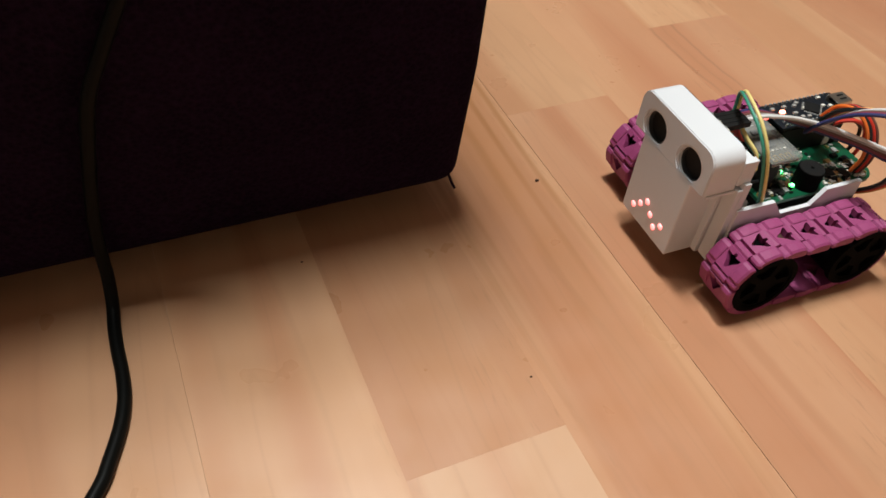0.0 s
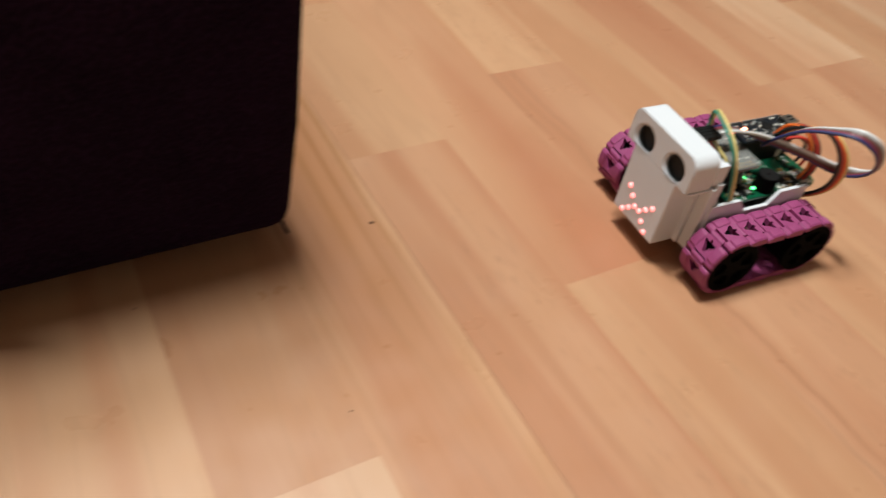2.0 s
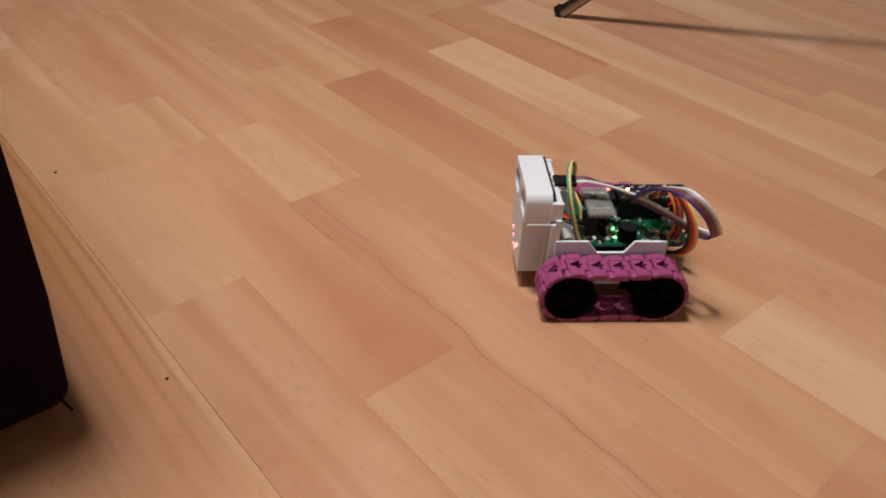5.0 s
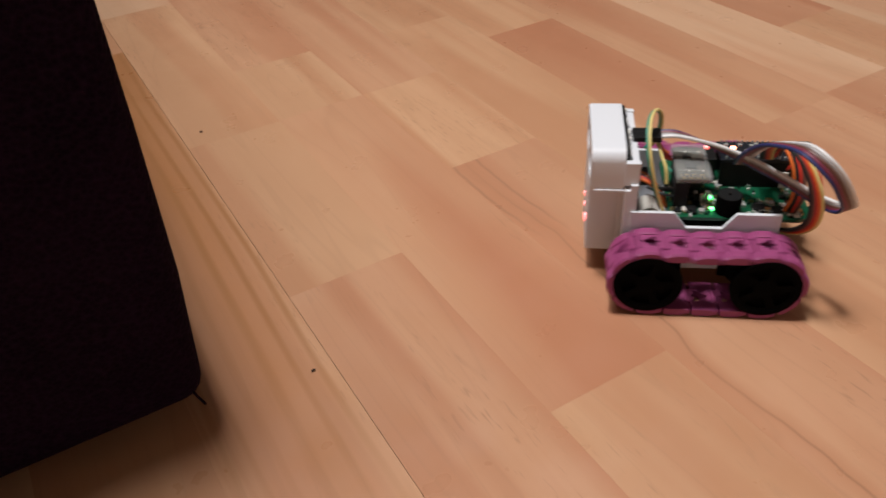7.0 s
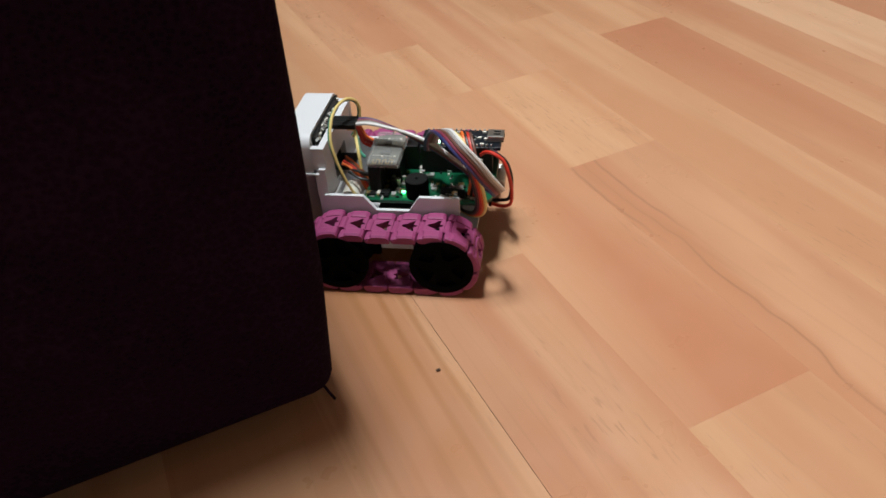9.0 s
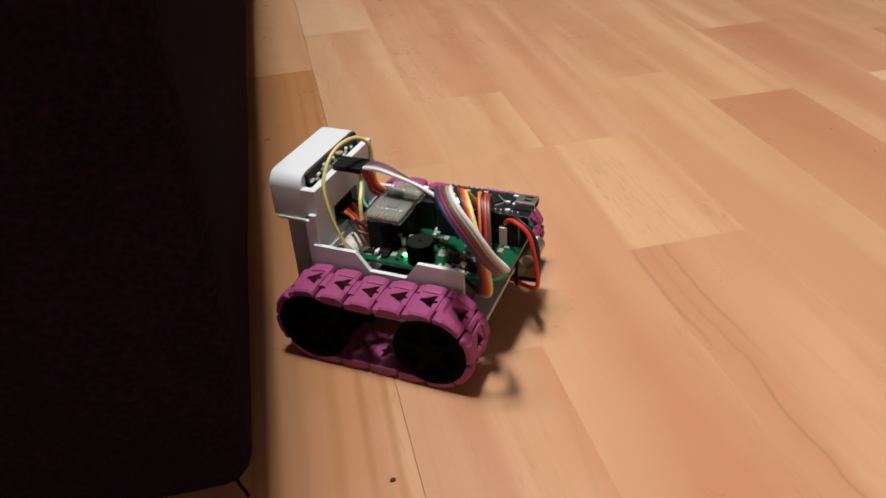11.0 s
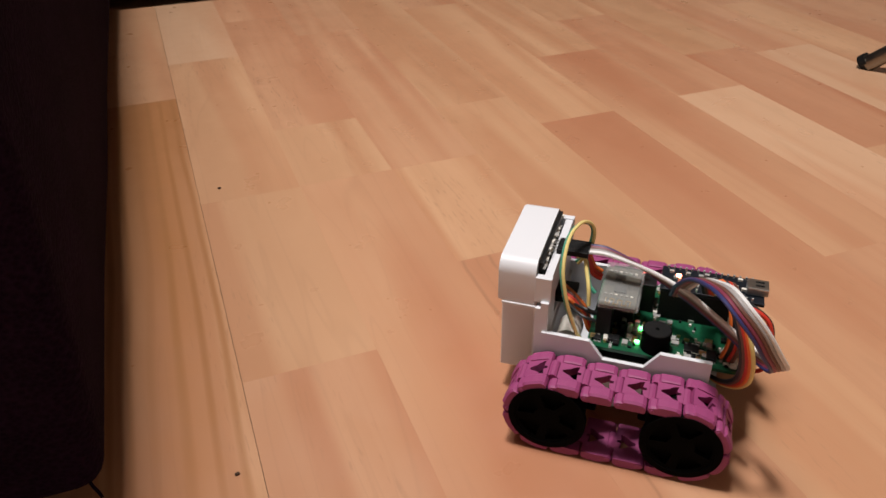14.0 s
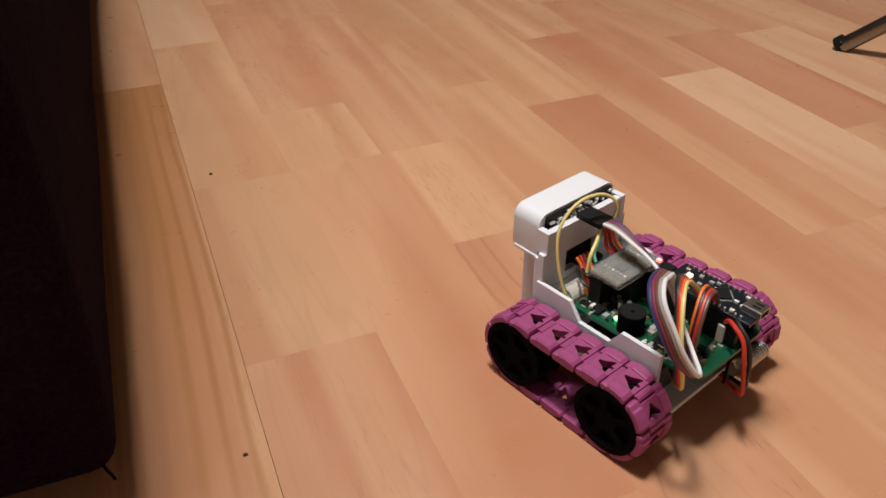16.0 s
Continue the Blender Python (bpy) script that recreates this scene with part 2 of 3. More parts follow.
# ---- mesh helpers ----
def box(bm, x0, x1, y0, y1, z0, z1, bevel=0.0, seg=2):
    m = Matrix.LocRotScale(((x0 + x1) / 2, (y0 + y1) / 2, (z0 + z1) / 2), None, (abs(x1 - x0), abs(y1 - y0), abs(z1 - z0)))
    vs = bmesh.ops.create_cube(bm, size=1, matrix=m)["verts"]
    if bevel:
        es = list({e for v in vs for e in v.link_edges})
        bmesh.ops.bevel(bm, geom=es, offset=bevel, segments=seg, affect="EDGES", profile=0.5)


AXIS = {"x": Matrix.Rotation(math.pi / 2, 4, "Y"), "y": Matrix.Rotation(-math.pi / 2, 4, "X"), "z": Matrix.Identity(4)}


def cyl(bm, c, r, h, axis="z", n=20, r2=None):
    bmesh.ops.create_cone(bm, cap_ends=True, segments=n, radius1=r, radius2=r if r2 is None else r2, depth=h, matrix=Matrix.Translation(c) @ AXIS[axis])


def ring(cx, cy, r, n, start=0.0):
    return [(cx + r * math.cos(start + 2 * math.pi * k / n), cy + r * math.sin(start + 2 * math.pi * k / n)) for k in range(n)]


def prism(bm, outer, holes, axis, a, b):
    """A flat outline with through holes, drawn out from a to b along an axis. Outline in (y, z) for x, (x, z) for y, (x, y) for z."""
    def at(p, d):
        return {"x": (d, p[0], p[1]), "y": (p[0], d, p[1]), "z": (p[0], p[1], d)}[axis]
    caps = []
    for d in (a, b):
        loops, edges = [], []
        for pts in (outer, *holes):
            vs = [bm.verts.new(at(p, d)) for p in pts]
            edges += [bm.edges.new((vs[k], vs[(k + 1) % len(vs)])) for k in range(len(vs))]
            loops.append(vs)
        bmesh.ops.triangle_fill(bm, edges=edges, use_beauty=True)
        caps.append(loops)
    for la, lb in zip(*caps):
        for k in range(len(la)):
            bm.faces.new((la[k], la[(k + 1) % len(la)], lb[(k + 1) % len(lb)], lb[k]))


def rounded(y0, y1, z0, z1, rs, n=6):
    """An outline with corner radii (low right, high right, high left, low left)."""
    pts = []
    for (cy, cz, a0), r in zip(((y1, z0, -90), (y1, z1, 0), (y0, z1, 90), (y0, z0, 180)), rs):
        sy, sz = (-1 if cy == y1 else 1), (-1 if cz == z1 else 1)
        for k in range(n + 1):
            a = radians(a0 + 90 * k / n)
            pts.append((cy + sy * r + r * math.cos(a), cz + sz * r + r * math.sin(a)))
    out = [p for k, p in enumerate(pts) if (Vector(p) - Vector(pts[k - 1])).length > 1e-7]
    return out


def smooth_path(pts, per=6):
    """A curve through the points."""
    p = [Vector(v) for v in pts]
    p = [2 * p[0] - p[1], *p, 2 * p[-1] - p[-2]]
    out = []
    for k in range(1, len(p) - 2):
        for s in range(per):
            t = s / per
            out.append(0.5 * (2 * p[k] + (p[k + 1] - p[k - 1]) * t + (2 * p[k - 1] - 5 * p[k] + 4 * p[k + 1] - p[k + 2]) * t * t
                              + (3 * p[k] - p[k - 1] - 3 * p[k + 1] + p[k + 2]) * t ** 3))
    return [*out, p[-2]]


def tube(bm, pts, r, n=8, side=None):
    rows, up = [], Vector((0.13, 0.2, 1)).normalized()
    for k, c in enumerate(pts):
        d = (pts[min(k + 1, len(pts) - 1)] - pts[max(k - 1, 0)]).normalized()
        u = (up - d * up.dot(d)).normalized()
        up, w = u, d.cross(u)
        rows.append([bm.verts.new(c + r * (math.cos(2 * math.pi * j / n) * u + math.sin(2 * math.pi * j / n) * w)) for j in range(n)])
    for a, b in zip(rows, rows[1:]):
        for j in range(n):
            bm.faces.new((a[j], a[(j + 1) % n], b[(j + 1) % n], b[j]))
    bm.faces.new(rows[0])
    bm.faces.new(rows[-1])


def part(name, bm, mat, parent=None, label="", smooth=False):
    me = bpy.data.meshes.new(name)
    bmesh.ops.recalc_face_normals(bm, faces=bm.faces[:])
    bm.to_mesh(me)
    bm.free()
    if smooth:
        me.shade_smooth()
        me.set_sharp_from_angle(angle=radians(40))
    me.materials.append(mat)
    ob = new(name, me)
    ob.parent = parent
    return tagged(ob, label)


def made(fn, *a, **k):
    bm = bmesh.new()
    fn(bm, *a, **k)
    return bm


# ---- the room: unseen walls and ceiling, added to return the lamps' light ----
def structure(name, bm, mat, label=""):
    ob = part(name, bm, mat, None, label)
    return tagged(ob, label, kind="structure")


structure("wall_north", made(box, -1.5, 2.3, 1.9, 2.0, 0, 2.5), PLASTER, "unseen plain beige room wall, added to return light")
structure("wall_south", made(box, -1.5, 2.3, -1.9, -1.8, 0, 2.5), PLASTER, "unseen plain beige room wall, added to return light")
structure("wall_west", made(box, -1.6, -1.5, -1.9, 2.0, 0, 2.5), PLASTER, "unseen plain beige room wall, added to return light")
structure("wall_east", made(box, 2.3, 2.4, -1.9, 2.0, 0, 2.5), PLASTER, "unseen plain beige room wall, added to return light")
structure("ceiling", made(box, -1.6, 2.4, -1.9, 2.0, 2.5, 2.6), PLASTER, "unseen plain beige ceiling, added to return light")

# ---- sofa ----
def sofa_block(bm, x0, x1, y0, y1, z0, z1, lean_front, lean_side):
    box(bm, x0, x1, y0, y1, z0, z1)
    bmesh.ops.subdivide_edges(bm, edges=bm.edges[:], cuts=5, use_grid_fill=True)
    sharp = [e for e in bm.edges if len(e.link_faces) == 2 and e.calc_face_angle(0) > 0.5]
    bmesh.ops.bevel(bm, geom=sharp, offset=0.010, segments=4, affect="EDGES", profile=0.5)
    for v in bm.verts:
        h = min(v.co.z - z0, 0.2)
        if v.co.y < (y0 + y1) / 2:
            v.co.y -= lean_front * h
        if v.co.x > (x0 + x1) / 2:
            v.co.x += lean_side * h + 0.016 * (v.co.y - y0) + 0.0032 * math.sin(math.pi * h / 0.2)
        v.co.x += 0.002 * noise.noise(v.co * 9)
        v.co.y += 0.002 * noise.noise(v.co * 9 + Vector((5, 0, 0)))


def sofa():
    root = tagged(new("sofa"), "dark aubergine fabric sofa with padded corner, low over the floor", "sofa")
    part("base_section", made(sofa_block, -1.35, -0.1245, 0.077, 0.90, 0.0150, 0.40, 0.03, 0.045), SOFA, root, smooth=True)
    part("side_section", made(sofa_block, -1.35, 0.75, 0.835, 1.6, 0.0150, 0.40, 0.02, 0.0), SOFA, root, smooth=True)
    for x, y in ((-0.30, 0.22), (-1.25, 0.2), (-1.25, 1.45), (0.6, 1.4), (0.6, 1.0)):
        part("foot", made(cyl, (x, y, 0.009), 0.025, 0.018, "z", 20, 0.028), BLACK, root, "black plastic foot")
    p = Vector((-0.1292, 0.0785, 0.0205))
    pts = smooth_path([p, p + Vector((0.0008, -0.0008, -0.0024)), p + Vector((0.0018, -0.0010, -0.0052)), p + Vector((0.0028, -0.0024, -0.0072))], 4)
    part("loose_thread", made(tube, pts, 0.0007, 6), SOFA, root)
    return root


sofa()

# ---- power cable hanging over the sofa and lying on the floor ----
def power_cable():
    pts = smooth_path([(-0.2512, 0.0665, 0.152), (-0.2562, 0.067, 0.139), (-0.2650, 0.0675, 0.122), (-0.2736, 0.068, 0.104), (-0.2784, 0.0685, 0.085), (-0.2835, 0.069, 0.059), (-0.2865, 0.069, 0.036), (-0.2872, 0.068, 0.018),
                       (-0.2885, 0.062, 0.0062), (-0.2897, 0.053, 0.0033), (-0.2900, 0.042, 0.0028), (-0.2897, 0.029, 0.0028), (-0.2904, 0.017, 0.0028), (-0.2932, 0.005, 0.0028),
                       (-0.2985, -0.008, 0.0028), (-0.3055, -0.021, 0.0028), (-0.33, -0.05, 0.0028), (-0.40, -0.09, 0.0028)], 8)
    pts = smooth_path([(-0.226, 0.060, 0.34), (-0.229, 0.062, 0.28), (-0.2405, 0.0645, 0.20), (-0.2512, 0.0665, 0.152)], 6)[:-1] + pts
    tagged(part("power_cable", made(tube, pts, 0.0027, 14), CABLE, smooth=True), "black rubber power cable running down the sofa onto the floor", "cable")


power_cable()

# ---- chair leg ----
def chair():
    root = tagged(new("chair"), "chair with slanted round brushed-metal leg standing on the floor", "chair")
    foot, d = Vector((0.5357, 0.3584, 0.0)), Vector(LEG).normalized()
    a = foot + d * 0.007
    part("leg", made(tube, [a + d * s for s in (0, 0.1, 0.3, 0.5)], 0.0074, 20), LEGMETAL, root, smooth=True)
    bm = bmesh.new()
    tube(bm, [foot + Vector((0, 0, 0.0035)) + d * s for s in (0.0, 0.003, 0.007)], 0.0076, 20)
    for v in bm.verts:
        v.co.z = max(v.co.z, 0.0)
    part("foot_cap", bm, BLACK, root, "dark plastic foot cap", smooth=True)


LEG = (0.278, -0.689, 0.669)
chair()

# ---- crumbs ----
for x, y, s in ((-0.0762, 0.0808, 1.0), (-0.0515, 0.3422, 1.1), (-0.136, -0.028, 0.5), (-0.207, 0.065, 0.55)):
    bm = bmesh.new()
    bmesh.ops.create_icosphere(bm, subdivisions=1, radius=0.0009 * s)
    for v in bm.verts:
        v.co = Vector((v.co.x * 1.5, v.co.y * 0.9, v.co.z * 0.7)) + 0.0003 * s * noise.noise_vector(v.co * 900)
    ob = part("crumb", bm, CRUMB)
    ob.location = (x, y, 0.0006 * s)
    tagged(ob, "tiny dark crumb lying on the wooden floor", "crumb", "crumbs on the floor")

# ---- tracked robot: x ahead, y to its left, z up, origin on the floor between the wheels ----
ROBOT = tagged(new("tracked_robot"), "small white printed robot on magenta tracks with a smiling dot-light face", "robot")
WB, WR, WZ, LINKS, TY = 0.0271, 0.0166, 0.0194, 16, 0.0424


def mm(*p):
    return Vector(p) / 1000


def chassis(bm):
    side = [(-0.0343, 0.0125), (0.0356, 0.0125), (0.0356, 0.0456), (0.0153, 0.0456), (0.0090, 0.0372), (-0.0080, 0.0372), (-0.0138, 0.0456), (-0.0343, 0.0456)]
    for s in (1, -1):
        prism(bm, side, [], "y", s * 0.0302, s * 0.0282)
    box(bm, -0.0400, 0.0356, -0.0285, 0.0285, 0.0125, 0.0150)
    box(bm, 0.0325, 0.0356, -0.0283, 0.0283, 0.0150, 0.040)


def robot_body():
    part("chassis", made(chassis), WHITE, ROBOT, "white printed chassis tub")
    part("battery_box", made(box, -0.030, 0.012, -0.026, 0.026, 0.0151, 0.030, 0.001), DARKGREY, ROBOT, "dark battery housing")
    part("face_block", made(box, 0.0400, 0.0559, -0.0183, 0.0183, 0.0134, 0.0563, 0.0007), WHITE, ROBOT, "white printed face plate")
    part("back_plate", made(box, 0.0386, 0.0412, -0.0215, 0.0215, 0.0140, 0.0566, 0.0004), WHITE, ROBOT)
    part("lower_mount", made(box, 0.0336, 0.0384, -0.0262, 0.0262, 0.0140, 0.0345, 0.0004), WHITE, ROBOT)
    for s in (1, -1):
        part("lip", made(box, 0.0372, 0.0540, s * 0.0262, s * 0.0272, 0.0548, 0.0563, 0.0003), WHITE, ROBOT)
    bm = bmesh.new()
    out = rounded(-0.0265, 0.0265, 0.0560, 0.0768, (0.0012, 0.0062, 0.0062, 0.0012))
    prism(bm, out, [ring(-0.013, 0.0632, 0.0075, 32), ring(0.013, 0.0632, 0.0075, 32)], "x", 0.0400, 0.0553)
    head = part("sensor_shell", bm, WHITE, ROBOT, "white printed shell round the sensor eyes", smooth=True)
    bm = bmesh.new()
    out2 = rounded(-0.0261, 0.0261, 0.0563, 0.0765, (0.001, 0.006, 0.006, 0.001))
    prism(bm, out2, [ring(-0.013, 0.0632, 0.0088, 32), ring(0.013, 0.0632, 0.0088, 32)], "x", 0.0553, 0.0559)
    part("front_rim", bm, WHITE, head)
    for y in (-0.013, 0.013):
        bm = bmesh.new()
        prism(bm, ring(y, 0.0632, 0.0074, 32), [ring(y, 0.0632, 0.0068, 32)], "x", 0.0400, 0.0540)
        eye = part("sensor_eye", bm, DARKGREY, ROBOT, "round ultrasonic sensor with metal rim", smooth=True)
        part("mesh", made(cyl, (0.0462, y, 0.0632), 0.0069, 0.012, "x", 32), DARKMESH, eye, "dark sensor mesh")
    # back of the head: the sensor's board and a slotted frame
    part("sensor_board", made(box, 0.0382, 0.0398, -0.0225, 0.0225, 0.0575, 0.0755), BLACK, ROBOT, "black sensor circuit board")
    rnd = random.Random(3)
    for k in range(26):
        y, z = rnd.uniform(-0.021, 0.021), rnd.uniform(0.0705, 0.0748)
        part("chip", made(box, 0.0372, 0.0383, y - 0.0009, y + 0.0009, z - 0.0005, z + 0.0005), SOLDER if k % 3 else CREAM, ROBOT)
    bm = bmesh.new()
    frame_out = [(-0.0290, 0.0330), (0.0290, 0.0330), (0.0290, 0.0600), (0.0262, 0.0600), (0.0262, 0.0705), (-0.0262, 0.0705), (-0.0262, 0.0600), (-0.0290, 0.0600)]
    prism(bm, frame_out, [[(-0.009, 0.044), (0.013, 0.044), (0.013, 0.056), (-0.009, 0.056)]], "x", 0.0335, 0.0368)
    part("back_frame", bm, WHITE, ROBOT, "white printed head frame")
    for s in (1, -1):
        part("rail", made(box, 0.0330, 0.0400, s * 0.0240, s * 0.0272, 0.0590, 0.0712, 0.0003), WHITE, ROBOT, "white printed guide rail")
        part("rail", made(box, 0.0362, 0.0392, s * 0.0217, s * 0.0288, 0.0140, 0.0570, 0.0003), WHITE, ROBOT, "white printed guide rail")
    part("grille", made(box, 0.0369, 0.0398, -0.016, 0.016, 0.030, 0.056), BLACK, ROBOT, "black dot-light module behind the face")


robot_body()

# dot lights of the face, each at its place on the grid for the three signs that it shows
GRID_X = [(-10.5, 33), (-6.3, 28.7), (-10.5, 16), (-6.3, 20.2), (-2.1, 24.4), (2.1, 24.4), (6.3, 28.7), (10.5, 33), (6.3, 20.2), (10.5, 16)]
GRID_A = [(-10.5, 20.2), (-6.3, 24.4), (-10.5, 20.2), (-6.3, 24.4), (-2.1, 28.8), (2.1, 24.4), (6.3, 20.2), (10.5, 24.4), (6.3, 20.2), (10.5, 24.4)]
GRID_S = [(-10.5, 29.2), (-6.3, 25.2), (-10.5, 29.2), (-6.3, 25.2), (-2.1, 21), (2.1, 21), (6.3, 25.2), (10.5, 29.2), (6.3, 25.2), (10.5, 29.2)]
DOTS = []
for k in range(10):
    bm = bmesh.new()
    bmesh.ops.create_uvsphere(bm, u_segments=14, v_segments=8, radius=0.00150, matrix=Matrix.Diagonal((0.25, 1, 1, 1)))
    DOTS.append(part("dot_light", bm, LED_RED, ROBOT, "glowing red dot", smooth=True))


# ---- wheels and tracks ----
def wheel_holes():
    holes = []
    for k in range(5):
        a = 2 * math.pi * k / 5
        arc = [(r * math.cos(a + w), r * math.sin(a + w)) for r, ws in ((0.0124, (-0.46, -0.23, 0, 0.23, 0.46)), (0.0056, (0.32, 0, -0.32))) for w in ws]
        holes.append(arc)
    return holes


def build_wheel():
    holes = wheel_holes()
    bm = bmesh.new()
    prism(bm, ring(0, 0, 0.0150, 36), [], "y", -0.0080, 0.0080)
    w = part("wheel", bm, RUBBER, ROBOT, "black plastic wheel with five spokes", smooth=True)
    for a, b in ((0.0080, 0.0109), (-0.0109, -0.0080)):
        bm = bmesh.new()
        prism(bm, ring(0, 0, 0.0163, 40), [ring(0, 0, 0.0136, 40)], "y", a, b)
        part("rim", bm, RUBBER, w, smooth=True)
        bm = bmesh.new()
        prism(bm, ring(0, 0, 0.0137, 40), holes, "y", a * 0.985, b * 0.95)
        part("spokes", bm, RUBBER, w)
    part("hub", made(cyl, (0, 0, 0), 0.0036, 0.0180, "y", 20), BLACK, w)
    return w


WHEELS = []
for sx in (1, -1):
    for sy in (1, -1):
        w = build_wheel()
        w.location = (sx * WB, sy * TY, WZ)
        WHEELS.append((w, sx, sy))
for sx in (1, -1):
    for sy in (1, -1):
        xa, xb = sorted((sx * (WB - 0.0182), sx * (WB + 0.0080)))
        part("motor_housing", made(box, xa, xb, min(sy * 0.0304, sy * 0.0336), max(sy * 0.0304, sy * 0.0336), WZ - 0.0090, WZ + 0.0132, 0.0008), RUBBER, ROBOT, "black motor housing behind the wheel")
for sx in (1, -1):
    part("axle", made(cyl, (sx * WB, 0, WZ), 0.0018, 0.086, "y", 12), STEEL, ROBOT)


def loft(bm, rows):
    rings = [[bm.verts.new((x / 1000, y / 1000, z / 1000)) for x, z in prof] for y, prof in rows]
    for p, q in zip(rings, rings[1:]):
        for j in range(len(p)):
            bm.faces.new((p[j], p[(j + 1) % len(p)], q[(j + 1) % len(q)], q[j]))
    bm.faces.new(rings[0])
    bm.faces.new(rings[-1])


def pad(a, b, h, drop=0.0):
    """Side outline of a tread pad: a raised block behind, a lower rounded hinge end ahead."""
    return [(a, -1.9), (b - 0.9, -1.9), (b, -0.9), (b - 0.1, 0.4), (b - 1.0, 1.3 - drop / 2), (b - 3.0, 1.6 - drop / 2), (b - 3.7, h * 0.92 - drop),
            (a + 5.0, h - drop), (a + 1.4, h * 0.93 - drop), (a, h * 0.60 - drop), (a - 0.3, 0.1)]


def link_mesh():
    bm = bmesh.new()
    for s in (1, -1):
        # a humped pad on either side, bevelled outwards
        loft(bm, [(s * 10.5, pad(-4.7, 7.2, 2.8, 0.8)), (s * 9.6, pad(-5.0, 7.7, 2.8)), (s * 5.6, pad(-5.0, 7.7, 2.8)), (s * 4.9, pad(-5.0, 7.5, 2.5))])
        # hinge pin end
        cyl(bm, (0.0058, s * 0.01035, -0.0006), 0.0008, 0.0008, "y", 8)
    # middle plate with a star-shaped opening, lower ahead
    half = [(-0.0043, 0.0006), (-0.0027, 0.0009), (-0.0032, 0.0041), (-0.0016, 0.0037), (0.0006, 0.0019), (0.0034, 0.0005)]
    prism(bm, [(-0.0052, -0.0050), (0.0050, -0.0050), (0.0050, 0.0050), (-0.0052, 0.0050)], [half + [(x, -y) for x, y in reversed(half)]], "z", -0.0019, 0.0019)
    # middle knuckle that reaches between the pads of the link behind
    cyl(bm, (-0.0066, 0, -0.0004), 0.0019, 0.0094, "y", 10)
    box(bm, -0.0066, -0.0046, -0.0046, 0.0046, -0.0019, 0.0012)
    return bm


LINK0 = part("track_link", link_mesh(), PINK, ROBOT, "magenta plastic track link")
LINK_MESH = LINK0.data
TRACKS = []
for sy in (1, -1):
    for k in range(LINKS):
        if sy == 1 and k == 0:
            ob = LINK0
        else:
            ob = new("track_link", LINK_MESH)
            ob.parent = ROBOT
            tagged(ob, "magenta plastic track link")
        TRACKS.append((ob, sy, k))

# ---- electronics ----
def board_outline():
    return rounded(-0.0500, 0.0168, -0.0262, 0.0262, (0.003, 0.003, 0.008, 0.008))


